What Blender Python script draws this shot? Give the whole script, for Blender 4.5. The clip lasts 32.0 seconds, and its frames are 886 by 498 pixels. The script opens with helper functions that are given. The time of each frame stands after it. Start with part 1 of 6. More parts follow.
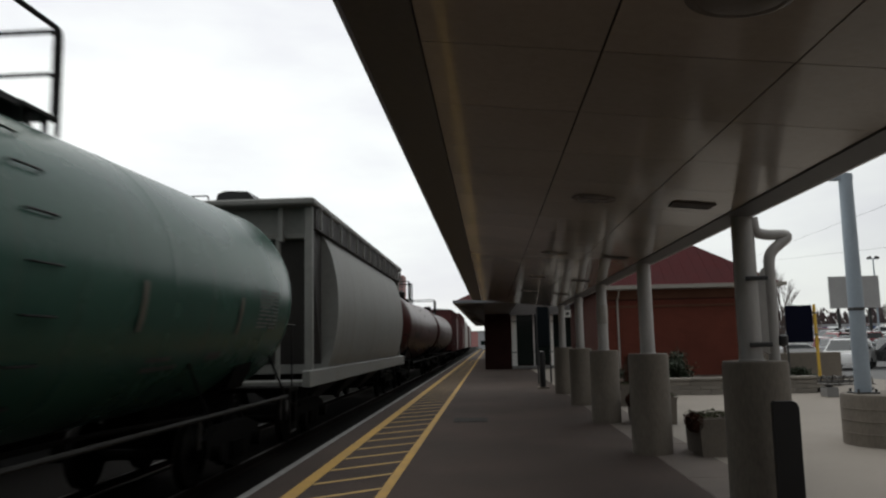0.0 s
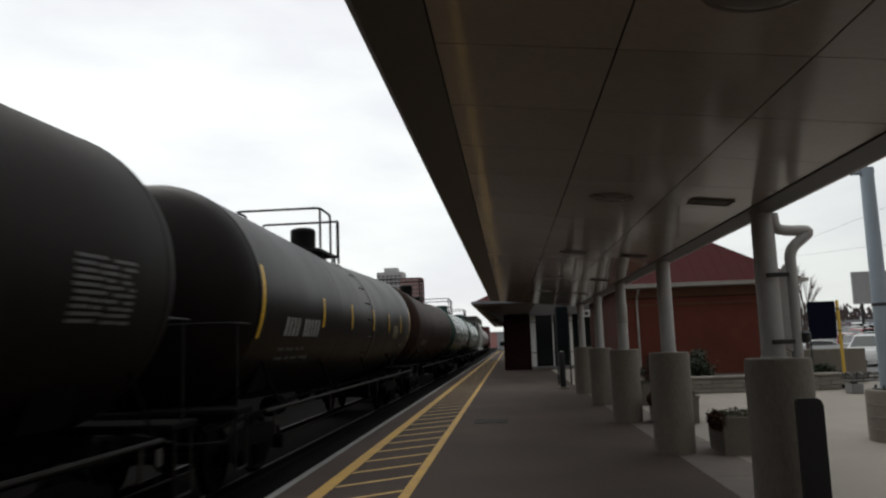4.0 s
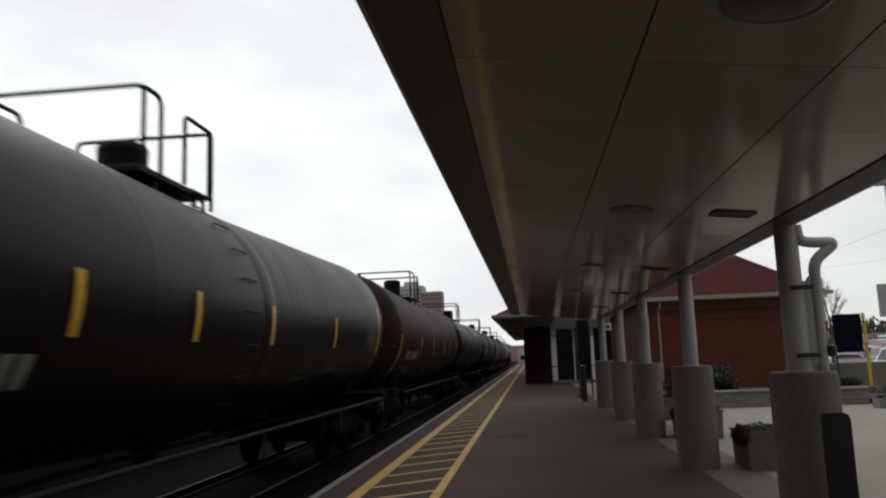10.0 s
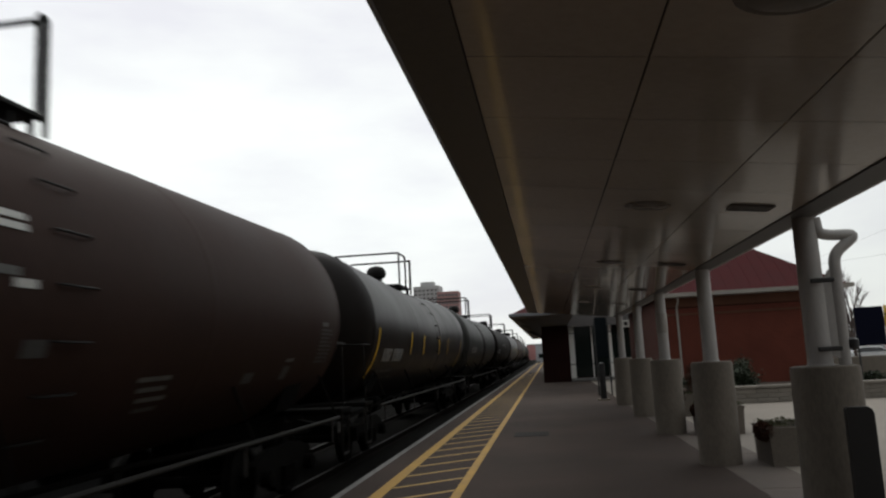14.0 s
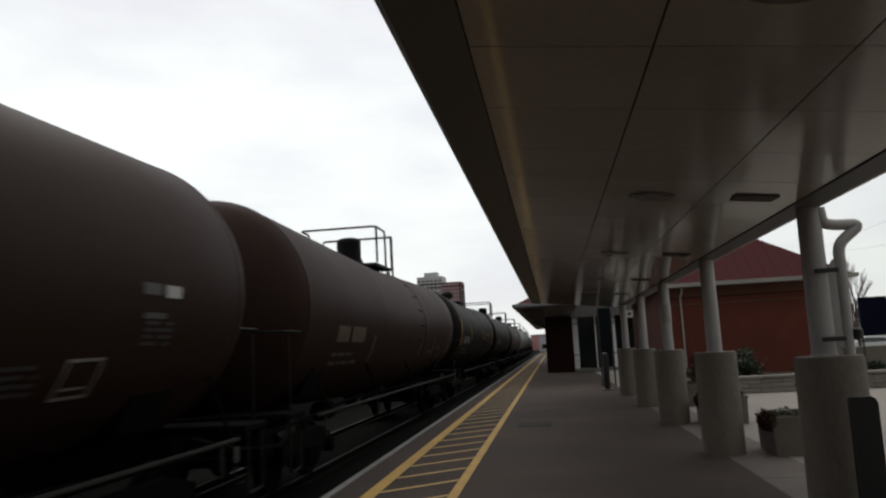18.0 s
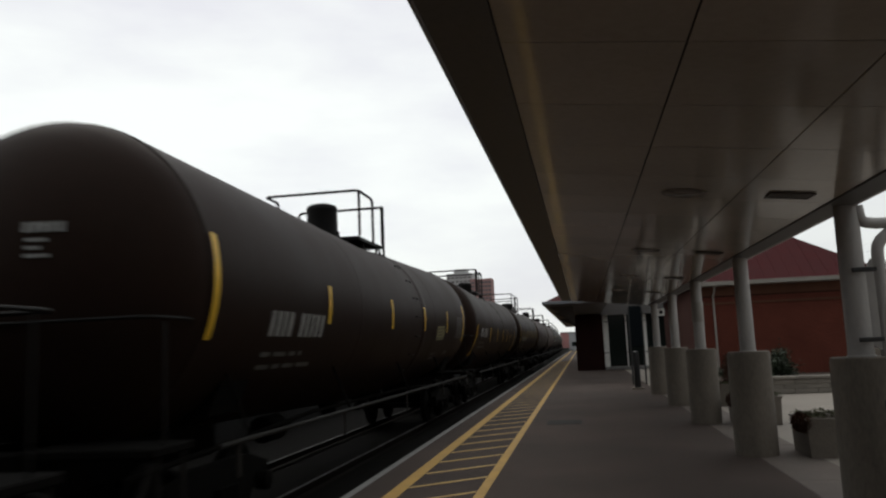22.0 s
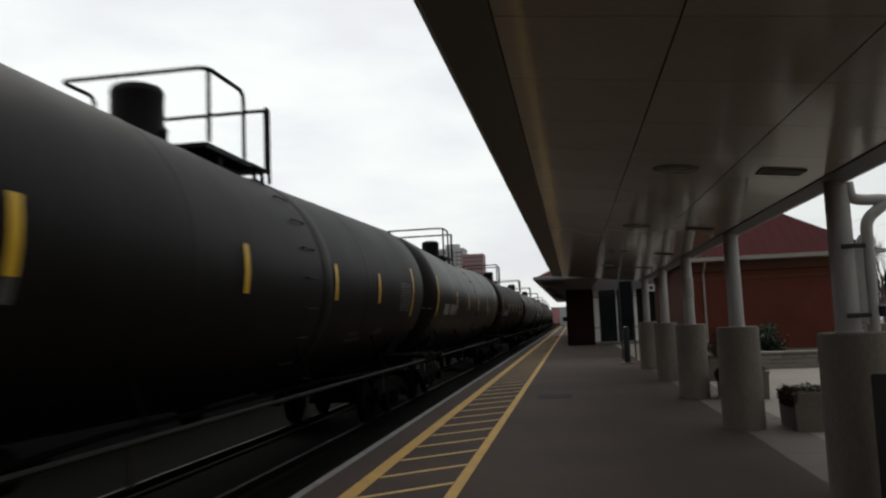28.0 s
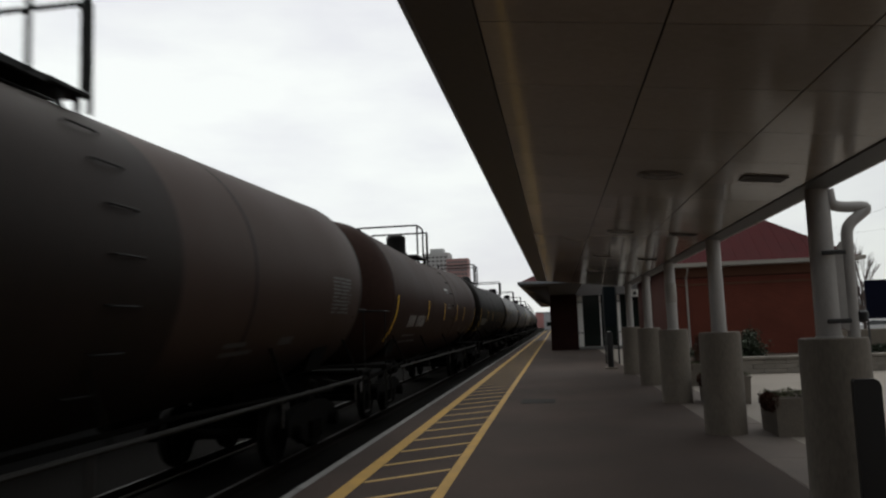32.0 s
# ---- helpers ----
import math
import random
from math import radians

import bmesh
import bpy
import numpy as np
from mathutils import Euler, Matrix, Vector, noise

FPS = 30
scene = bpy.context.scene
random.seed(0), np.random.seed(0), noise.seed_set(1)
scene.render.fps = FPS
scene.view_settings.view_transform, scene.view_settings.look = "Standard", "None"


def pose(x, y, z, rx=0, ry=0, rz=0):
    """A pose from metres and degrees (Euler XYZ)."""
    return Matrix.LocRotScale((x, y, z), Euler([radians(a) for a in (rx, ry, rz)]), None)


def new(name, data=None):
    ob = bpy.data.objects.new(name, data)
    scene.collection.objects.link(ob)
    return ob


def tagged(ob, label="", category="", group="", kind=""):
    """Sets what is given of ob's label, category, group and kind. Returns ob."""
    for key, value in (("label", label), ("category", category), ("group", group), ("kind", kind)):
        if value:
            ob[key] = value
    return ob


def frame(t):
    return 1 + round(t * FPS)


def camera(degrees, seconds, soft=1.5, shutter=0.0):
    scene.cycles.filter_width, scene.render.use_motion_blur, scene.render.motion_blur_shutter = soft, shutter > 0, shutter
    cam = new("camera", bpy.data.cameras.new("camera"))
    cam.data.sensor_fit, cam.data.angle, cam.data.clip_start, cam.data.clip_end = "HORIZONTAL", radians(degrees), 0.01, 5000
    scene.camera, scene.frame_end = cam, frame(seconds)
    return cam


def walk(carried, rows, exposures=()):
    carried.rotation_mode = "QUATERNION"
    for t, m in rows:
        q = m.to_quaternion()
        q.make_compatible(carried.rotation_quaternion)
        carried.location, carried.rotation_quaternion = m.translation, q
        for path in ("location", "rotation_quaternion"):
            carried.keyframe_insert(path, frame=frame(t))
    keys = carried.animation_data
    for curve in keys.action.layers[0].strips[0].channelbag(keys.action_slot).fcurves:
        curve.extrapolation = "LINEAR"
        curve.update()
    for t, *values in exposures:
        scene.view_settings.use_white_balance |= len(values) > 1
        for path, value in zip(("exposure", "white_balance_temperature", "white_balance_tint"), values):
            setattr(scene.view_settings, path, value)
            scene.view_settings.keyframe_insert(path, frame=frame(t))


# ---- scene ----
cam = camera(60.0, 32.0, soft=2.25, shutter=0.22)
PATH = [
    (0, pose(0, 0, 1.65, 96.940, 1.207, 3.560)),
    (0.5, pose(0, 0, 1.65, 97.301, 0.659, 3.501)),
    (1, pose(0, 0, 1.65, 97.085, 1.597, 3.888)),
    (1.5, pose(0, 0, 1.65, 97.432, 1.997, 4.953)),
    (2, pose(0, 0, 1.65, 97.135, 1.639, 5.744)),
    (2.5, pose(0, 0, 1.65, 97.358, 1.653, 5.711)),
    (3, pose(0, 0, 1.65, 97.274, 1.786, 5.052)),
    (3.5, pose(0, 0, 1.65, 97.223, 1.924, 5.049)),
    (5.5, pose(0, 0, 1.65, 96.668, 2.463, 4.413)),
    (6, pose(0, 0, 1.65, 96.950, 2.581, 4.270)),
    (6.5, pose(0, 0, 1.65, 96.717, 2.616, 4.410)),
    (7, pose(0, 0, 1.65, 96.469, 2.714, 4.403)),
    (7.5, pose(0, 0, 1.65, 96.660, 2.458, 4.405)),
    (8, pose(0, 0, 1.65, 97.358, 2.418, 5.332)),
    (8.5, pose(0, 0, 1.65, 97.273, 2.313, 5.814)),
    (9, pose(0, 0, 1.65, 97.906, 2.315, 5.910)),
    (9.5, pose(0, 0, 1.65, 97.719, 2.120, 6.357)),
    (10, pose(0, 0, 1.65, 98.163, 2.062, 6.473)),
    (10.5, pose(0, 0, 1.65, 98.404, 1.919, 6.735)),
    (11, pose(0, 0, 1.65, 98.476, 2.365, 6.708)),
    (11.5, pose(0, 0, 1.65, 98.289, 2.105, 6.489)),
    (12, pose(0, 0, 1.65, 98.019, 2.395, 6.308)),
    (12.5, pose(0, 0, 1.65, 97.952, 2.510, 6.361)),
    (13, pose(0, 0, 1.65, 98.065, 2.778, 7.034)),
    (13.5, pose(0, 0, 1.65, 98.126, 2.448, 7.013)),
    (14, pose(0, 0, 1.65, 98.206, 2.961, 7.801)),
    (14.5, pose(0, 0, 1.65, 98.082, 3.045, 7.915)),
    (16.5, pose(0, 0, 1.65, 97.776, 3.169, 7.547)),
    (17, pose(0, 0, 1.65, 97.461, 3.084, 7.374)),
    (17.5, pose(0, 0, 1.65, 97.575, 2.939, 7.452)),
    (18, pose(0, 0, 1.65, 97.525, 3.032, 8.076)),
    (18.5, pose(0, 0, 1.65, 97.453, 3.084, 8.493)),
    (19, pose(0, 0, 1.65, 97.318, 2.582, 8.847)),
    (19.5, pose(0, 0, 1.65, 97.221, 2.673, 8.867)),
    (20, pose(0, 0, 1.65, 97.375, 2.764, 9.120)),
    (20.5, pose(0, 0, 1.65, 97.347, 2.616, 8.778)),
    (21, pose(0, 0, 1.65, 97.887, 2.156, 9.430)),
    (21.5, pose(0, 0, 1.65, 97.653, 2.244, 9.549)),
    (22, pose(0, 0, 1.65, 97.370, 2.431, 10.242)),
    (22.5, pose(0, 0, 1.65, 97.208, 2.087, 10.096)),
    (23, pose(0, 0, 1.65, 97.033, 2.570, 9.951)),
    (23.5, pose(0, 0, 1.65, 96.855, 2.361, 9.807)),
    (24, pose(0, 0, 1.65, 96.672, 1.829, 10.388)),
    (24.5, pose(0, 0, 1.65, 96.511, 1.782, 10.055)),
    (25, pose(0, 0, 1.65, 96.711, 2.511, 9.628)),
    (25.5, pose(0, 0, 1.65, 96.684, 2.183, 10.084)),
    (27.5, pose(0, 0, 1.65, 95.670, 2.372, 10.068)),
    (28, pose(0, 0, 1.65, 95.483, 2.303, 9.596)),
    (28.5, pose(0, 0, 1.65, 95.505, 2.288, 9.744)),
    (29, pose(0, 0, 1.65, 95.763, 2.273, 9.155)),
    (29.5, pose(0, 0, 1.65, 96.129, 1.972, 8.255)),
    (30, pose(0, 0, 1.65, 95.892, 2.092, 7.919)),
    (30.5, pose(0, 0, 1.65, 95.913, 2.108, 7.984)),
    (31, pose(0, 0, 1.65, 95.883, 2.119, 8.214)),
    (31.5, pose(0, 0, 1.65, 96.049, 2.432, 8.515)),
    (32, pose(0, 0, 1.65, 95.773, 2.138, 8.427)),
]
STOPS = [(0, 0.14), (1, 0.22), (3, 0.15), (6, 0.11), (10, 0.11), (14, 0.12), (17, 0.14), (19, 0.08), (23, 0.06), (25, 0.0), (28, 0.05), (30, -0.02), (32, 0.02)]
walk(cam, PATH, STOPS)

# ---- world and light: an overcast day ----
SUN_ELEV, SUN_TURN = radians(50), radians(-32)
world = bpy.data.worlds.new("overcast_sky")
scene.world = world
world.use_nodes = True
wn, wl = world.node_tree.nodes, world.node_tree.links
wn.clear()
w_out = wn.new("ShaderNodeOutputWorld")
w_bg = wn.new("ShaderNodeBackground")
w_sky = wn.new("ShaderNodeTexSky")
w_sky.sky_type, w_sky.sun_disc, w_sky.sun_elevation, w_sky.sun_rotation = "NISHITA", False, SUN_ELEV, SUN_TURN
w_co = wn.new("ShaderNodeTexCoord")
w_map = wn.new("ShaderNodeMapping")
w_map.inputs["Scale"].default_value = (1.0, 1.0, 3.2)
w_noise = wn.new("ShaderNodeTexNoise")
w_noise.inputs["Scale"].default_value, w_noise.inputs["Detail"].default_value = 2.6, 5.0
w_noise.inputs["Roughness"].default_value = 0.52
w_ramp = wn.new("ShaderNodeValToRGB")
w_ramp.color_ramp.elements[0].position, w_ramp.color_ramp.elements[0].color = 0.32, (0.775, 0.78, 0.815, 1)
w_ramp.color_ramp.elements[1].position, w_ramp.color_ramp.elements[1].color = 0.58, (0.935, 0.965, 0.935, 1)
w_gain = wn.new("ShaderNodeVectorMath")
w_gain.operation = "SCALE"
w_gain.inputs["Scale"].default_value = 0.10
w_mix = wn.new("ShaderNodeMix")
w_mix.data_type = "RGBA"
w_mix.inputs["Factor"].default_value = 0.93
wl.new(w_co.outputs["Generated"], w_map.inputs["Vector"])
wl.new(w_map.outputs["Vector"], w_noise.inputs["Vector"])
wl.new(w_noise.outputs["Fac"], w_ramp.inputs["Fac"])
wl.new(w_sky.outputs["Color"], w_gain.inputs[0])
wl.new(w_gain.outputs["Vector"], w_mix.inputs["A"])
wl.new(w_ramp.outputs["Color"], w_mix.inputs["B"])
# the cloud glows round the hidden sun and dulls away from it
w_dot = wn.new("ShaderNodeVectorMath")
w_dot.operation = "DOT_PRODUCT"
w_dot.inputs[1].default_value = (math.cos(SUN_ELEV) * math.sin(SUN_TURN), math.cos(SUN_ELEV) * math.cos(SUN_TURN), math.sin(SUN_ELEV))
w_fall = wn.new("ShaderNodeMapRange")
w_fall.interpolation_type = "SMOOTHSTEP"
w_fall.inputs["From Min"].default_value, w_fall.inputs["From Max"].default_value = -0.28, 0.84
w_fall.inputs["To Min"].default_value, w_fall.inputs["To Max"].default_value = 0.34, 1.035
w_glow = wn.new("ShaderNodeVectorMath")
w_glow.operation = "SCALE"
wl.new(w_co.outputs["Generated"], w_dot.inputs[0])
wl.new(w_dot.outputs["Value"], w_fall.inputs["Value"])
wl.new(w_mix.outputs["Result"], w_glow.inputs[0])
wl.new(w_fall.outputs["Result"], w_glow.inputs["Scale"])
wl.new(w_glow.outputs["Vector"], w_bg.inputs["Color"])
w_bg.inputs["Strength"].default_value = 1.0
wl.new(w_bg.outputs["Background"], w_out.inputs["Surface"])
sun_data = bpy.data.lights.new("sun", "SUN")
sun_data.energy, sun_data.angle, sun_data.color = 0.5, radians(40), (1.0, 0.96, 0.9)
sun = new("sun", sun_data)
sun.rotation_euler = (radians(90) - SUN_ELEV, 0, radians(180) - SUN_TURN)


# ---- materials ----
def mat(name, color, rough=0.7, metal=0.0, spread=0.25, grain=30.0, stain=1.2, bump=0.15, tint=None, stretch=(1, 1, 1), spec=0.5, island=0.0, obj=0.0, coat=0.0):
    """A surface with grain and larger stains, both in metres."""
    m = bpy.data.materials.new(name)
    m.use_nodes = True
    n, l = m.node_tree.nodes, m.node_tree.links
    bs = n["Principled BSDF"]
    co = n.new("ShaderNodeTexCoord")
    mp = n.new("ShaderNodeMapping")
    mp.inputs["Scale"].default_value = stretch
    l.new(co.outputs["Object"], mp.inputs["Vector"])
    big, fine = n.new("ShaderNodeTexNoise"), n.new("ShaderNodeTexNoise")
    big.inputs["Scale"].default_value, big.inputs["Detail"].default_value = stain, 6.0
    fine.inputs["Scale"].default_value, fine.inputs["Detail"].default_value = grain, 3.0
    for t in (big, fine):
        l.new(mp.outputs["Vector"], t.inputs["Vector"])
    dark = [c * (1 - spread) for c in color]
    lite = [min(1, c * (1 + spread)) for c in (tint or color)]
    mx = n.new("ShaderNodeMix")
    mx.data_type = "RGBA"
    mx.inputs["A"].default_value, mx.inputs["B"].default_value = (*dark, 1), (*lite, 1)
    rp = n.new("ShaderNodeMapRange")
    rp.inputs["From Min"].default_value, rp.inputs["From Max"].default_value = 0.3, 0.7
    ad = n.new("ShaderNodeMath")
    ad.operation = "MULTIPLY_ADD"
    ad.inputs[1].default_value = 0.35
    l.new(fine.outputs["Fac"], ad.inputs[0])
    sc = n.new("ShaderNodeMath")
    sc.operation = "MULTIPLY"
    sc.inputs[1].default_value = 0.65
    l.new(big.outputs["Fac"], sc.inputs[0])
    l.new(sc.outputs[0], ad.inputs[2])
    l.new(ad.outputs[0], rp.inputs["Value"])
    l.new(rp.outputs["Result"], mx.inputs["Factor"])
    last = mx.outputs["Result"]
    if island or obj:
        hs = n.new("ShaderNodeHueSaturation")
        src = n.new("ShaderNodeNewGeometry").outputs["Random Per Island"] if island else n.new("ShaderNodeObjectInfo").outputs["Random"]
        mr = n.new("ShaderNodeMapRange")
        mr.inputs["To Min"].default_value, mr.inputs["To Max"].default_value = 1 - (island or obj), 1 + (island or obj)
        l.new(src, mr.inputs["Value"])
        l.new(mr.outputs["Result"], hs.inputs["Value"])
        l.new(last, hs.inputs["Color"])
        last = hs.outputs["Color"]
    l.new(last, bs.inputs["Base Color"])
    rr = n.new("ShaderNodeMapRange")
    rr.inputs["To Min"].default_value, rr.inputs["To Max"].default_value = max(0.02, rough - 0.08), min(1, rough + 0.1)
    l.new(big.outputs["Fac"], rr.inputs["Value"])
    l.new(rr.outputs["Result"], bs.inputs["Roughness"])
    bs.inputs["Metallic"].default_value = metal
    bs.inputs["Specular IOR Level"].default_value = spec
    bs.inputs["Coat Weight"].default_value = coat
    if bump:
        bp = n.new("ShaderNodeBump")
        bp.inputs["Strength"].default_value, bp.inputs["Distance"].default_value = bump, 0.01
        l.new(fine.outputs["Fac"], bp.inputs["Height"])
        l.new(bp.outputs["Normal"], bs.inputs["Normal"])
    return m


def glass_mat(name, color, rough=0.03):
    m = bpy.data.materials.new(name)
    m.use_nodes = True
    bs = m.node_tree.nodes["Principled BSDF"]
    bs.inputs["Base Color"].default_value = (*color, 1)
    bs.inputs["Roughness"].default_value = rough
    bs.inputs["Specular IOR Level"].default_value = 0.8
    return m


def tank_mat(name, color, rough=0.42, streak=0.35, streak_color=(0.10, 0.085, 0.07), upper=None, spec=0.5, drip=None):
    """Painted tank steel: oil streaks that run down, road dust, for some a paler colour on the end sections above a
    height (upper: colour, height, softness, and the stretch along the tank that stays dark), and spills below the
    manway (drip: colour, place)."""
    m = mat(name, color, rough, 0, 0.18, 9.0, 0.7, 0.06, spec=spec)
    n, l = m.node_tree.nodes, m.node_tree.links
    bs = n["Principled BSDF"]
    base = bs.inputs["Base Color"].links[0].from_socket
    co = [k for k in n if k.bl_idname == "ShaderNodeTexCoord"][0]
    mp = n.new("ShaderNodeMapping")
    mp.inputs["Scale"].default_value = (0.25, 2.4, 0.22)
    l.new(co.outputs["Object"], mp.inputs["Vector"])
    st = n.new("ShaderNodeTexNoise")
    st.inputs["Scale"].default_value, st.inputs["Detail"].default_value = 1.6, 7.0
    l.new(mp.outputs["Vector"], st.inputs["Vector"])
    mr = n.new("ShaderNodeMapRange")
    mr.inputs["From Min"].default_value, mr.inputs["From Max"].default_value = 0.52, 0.78
    mr.inputs["To Max"].default_value = streak
    l.new(st.outputs["Fac"], mr.inputs["Value"])
    mx = n.new("ShaderNodeMix")
    mx.data_type = "RGBA"
    mx.inputs["B"].default_value = (*streak_color, 1)
    l.new(mr.outputs["Result"], mx.inputs["Factor"])
    l.new(base, mx.inputs["A"])
    last = mx.outputs["Result"]
    sp = n.new("ShaderNodeSeparateXYZ")
    l.new(co.outputs["Object"], sp.inputs["Vector"])

    def math_node(op, a, b, c=None):
        k = n.new("ShaderNodeMath")
        k.operation = op
        for i, v in enumerate((a, b, c)):
            if isinstance(v, (int, float)):
                k.inputs[i].default_value = v
            elif v is not None:
                l.new(v, k.inputs[i])
        return k.outputs[0]

    def step(value, lo, hi, top=1.0):
        k = n.new("ShaderNodeMapRange")
        k.interpolation_type = "SMOOTHSTEP"
        k.inputs["From Min"].default_value, k.inputs["From Max"].default_value, k.inputs["To Max"].default_value = lo, hi, top
        l.new(value, k.inputs["Value"])
        return k.outputs["Result"]

    def cover(base, factor, colour):
        k = n.new("ShaderNodeMix")
        k.data_type = "RGBA"
        k.inputs["B"].default_value = (*colour, 1)
        l.new(factor, k.inputs["Factor"])
        l.new(base, k.inputs["A"])
        return k.outputs["Result"]

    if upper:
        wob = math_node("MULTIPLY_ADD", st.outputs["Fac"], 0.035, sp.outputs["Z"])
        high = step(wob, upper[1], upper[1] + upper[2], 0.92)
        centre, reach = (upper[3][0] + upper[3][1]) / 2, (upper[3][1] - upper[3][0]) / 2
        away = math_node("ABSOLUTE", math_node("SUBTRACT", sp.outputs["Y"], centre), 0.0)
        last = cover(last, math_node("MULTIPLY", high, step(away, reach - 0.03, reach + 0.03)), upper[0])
    if drip:
        m3 = n.new("ShaderNodeMapping")
        m3.inputs["Scale"].default_value = (0.12, 4.5, 0.10)
        l.new(co.outputs["Object"], m3.inputs["Vector"])
        run = n.new("ShaderNodeTexNoise")
        run.inputs["Scale"].default_value, run.inputs["Detail"].default_value = 1.3, 4.0
        l.new(m3.outputs["Vector"], run.inputs["Vector"])
        away = math_node("ABSOLUTE", math_node("SUBTRACT", sp.outputs["Y"], drip[1]), 0.0)
        near = math_node("SUBTRACT", 1.0, step(away, 0.5, 2.2))
        down = step(sp.outputs["Z"], 1.9, 3.2)
        last = cover(last, math_node("MULTIPLY", math_node("MULTIPLY", near, down), step(run.outputs["Fac"], 0.47, 0.62, 0.75)), drip[0])
    l.new(last, bs.inputs["Base Color"])
    return m


ASPHALT = mat("asphalt", (0.061, 0.045, 0.038), 0.9, 0, 0.38, 120, 0.45, 0.5, spec=0.2)
CONCRETE = mat("plaza_concrete", (0.235, 0.207, 0.177), 0.85, 0, 0.16, 60, 0.5, 0.25)
GRIME_SHADE_CONCRETE = mat("grime_shade_concrete", (0.120, 0.097, 0.083), 0.9, 0, 0.3, 60, 0.9, 0.3)
PEDESTAL = mat("pedestal_concrete", (0.160, 0.138, 0.114), 0.9, 0, 0.34, 40, 1.6, 0.35, stretch=(1, 1, 0.35))
KERB = mat("edge_concrete", (0.20, 0.195, 0.19), 0.85, 0, 0.2, 50, 1.5, 0.3, obj=0.06)
YELLOW = mat("yellow_paint", (0.44, 0.255, 0.04), 0.7, 0, 0.22, 70, 3.0, 0.2)
PALE_YELLOW = mat("worn_yellow_paint", (0.48, 0.315, 0.10), 0.75, 0, 0.3, 60, 4.0, 0.2)
CEILING = mat("ceiling_panel", (0.385, 0.338, 0.292), 0.10, 0, 0.12, 20, 0.8, 0.02, spec=0.34, island=0.05)
SEAM = mat("dark_seam", (0.02, 0.02, 0.02), 0.8, 0, 0.1)
FASCIA = mat("dark_fascia", (0.118, 0.112, 0.110), 0.5, 0, 0.2, 20, 1.0, 0.05)
FASCIA_LIP = mat("fascia_lip", (0.22, 0.23, 0.25), 0.4, 0.3, 0.15)
COLUMN = mat("column_paint", (0.40, 0.385, 0.37), 0.5, 0, 0.14, 30, 2.5, 0.05, stretch=(1, 1, 0.4))
STEEL = mat("dark_steel", (0.05, 0.05, 0.05), 0.5, 0.5, 0.3, 30, 3, 0.1)
VENT = mat("vent_paint", (0.075, 0.060, 0.050), 0.45, 0, 0.25, 40, 4, 0.05)
BLACK = mat("black_plastic", (0.012, 0.012, 0.013), 0.45, 0, 0.2, 40, 4, 0.05)
BRICK = mat("red_brick", (0.150, 0.046, 0.032), 0.9, 0, 0.22, 60, 1.2, 0.3, spec=0.15)
BRICK_BAND = mat("brick_band", (0.125, 0.060, 0.040), 0.9, 0, 0.2, 60, 1.2, 0.3, spec=0.12)
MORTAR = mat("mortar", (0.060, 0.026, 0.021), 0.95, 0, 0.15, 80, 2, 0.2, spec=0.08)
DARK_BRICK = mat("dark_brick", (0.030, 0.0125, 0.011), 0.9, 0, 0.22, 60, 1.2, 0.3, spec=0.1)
ROOF = mat("red_roof", (0.060, 0.0100, 0.0115), 0.75, 0, 0.16, 30, 1.4, 0.1, spec=0.12)
WHITE = mat("white_trim", (0.80, 0.80, 0.77), 0.5, 0, 0.1, 30, 2, 0.05)
GUTTER = mat("gutter_paint", (0.34, 0.32, 0.29), 0.5, 0, 0.12, 30, 2, 0.05)
STONE = mat("garden_wall_stone", (0.20, 0.18, 0.155), 0.9, 0, 0.2, 40, 2, 0.4, obj=0.1)
SOIL = mat("mulch", (0.055, 0.038, 0.028), 0.95, 0, 0.4, 60, 5, 0.8)
LEAF = mat("evergreen_leaf", (0.022, 0.034, 0.015), 0.6, 0, 0.35, 30, 5, 0.1, island=0.35)
GRASS = mat("planter_grass", (0.055, 0.058, 0.022), 0.7, 0, 0.4, 30, 5, 0.1, island=0.4)
BARK = mat("bare_bark", (0.11, 0.085, 0.075), 0.9, 0, 0.3, 60, 5, 0.4)
POLE = mat("galvanised_pole", (0.30, 0.35, 0.40), 0.5, 0.2, 0.1, 30, 2, 0.05)
CASE = mat("blackened_case", (0.006, 0.009, 0.011), 0.7, 0, 0.2, spec=0.08)
NAVY = mat("navy_sign", (0.004, 0.005, 0.014), 0.7, 0, 0.15, spec=0.06)
SIGN_YELLOW = mat("sign_post_yellow", (0.60, 0.38, 0.05), 0.5, 0, 0.12)
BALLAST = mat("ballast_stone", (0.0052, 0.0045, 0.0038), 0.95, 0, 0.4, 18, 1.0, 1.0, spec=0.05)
GROUND = mat("far_ground", (0.10, 0.092, 0.08), 0.95, 0, 0.3, 6, 0.05, 0.2)
LOT = mat("parking_asphalt", (0.12, 0.12, 0.12), 0.9, 0, 0.2, 60, 0.3, 0.3)
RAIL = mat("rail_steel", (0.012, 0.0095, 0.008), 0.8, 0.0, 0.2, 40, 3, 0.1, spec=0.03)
RAIL_CROWN = mat("polished_rail", (0.030, 0.027, 0.025), 0.6, 0.0, 0.3, 40, 3, 0.05)
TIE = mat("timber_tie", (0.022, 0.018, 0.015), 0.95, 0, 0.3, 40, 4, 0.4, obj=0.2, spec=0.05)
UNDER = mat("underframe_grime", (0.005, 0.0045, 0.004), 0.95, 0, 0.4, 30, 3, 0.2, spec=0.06)
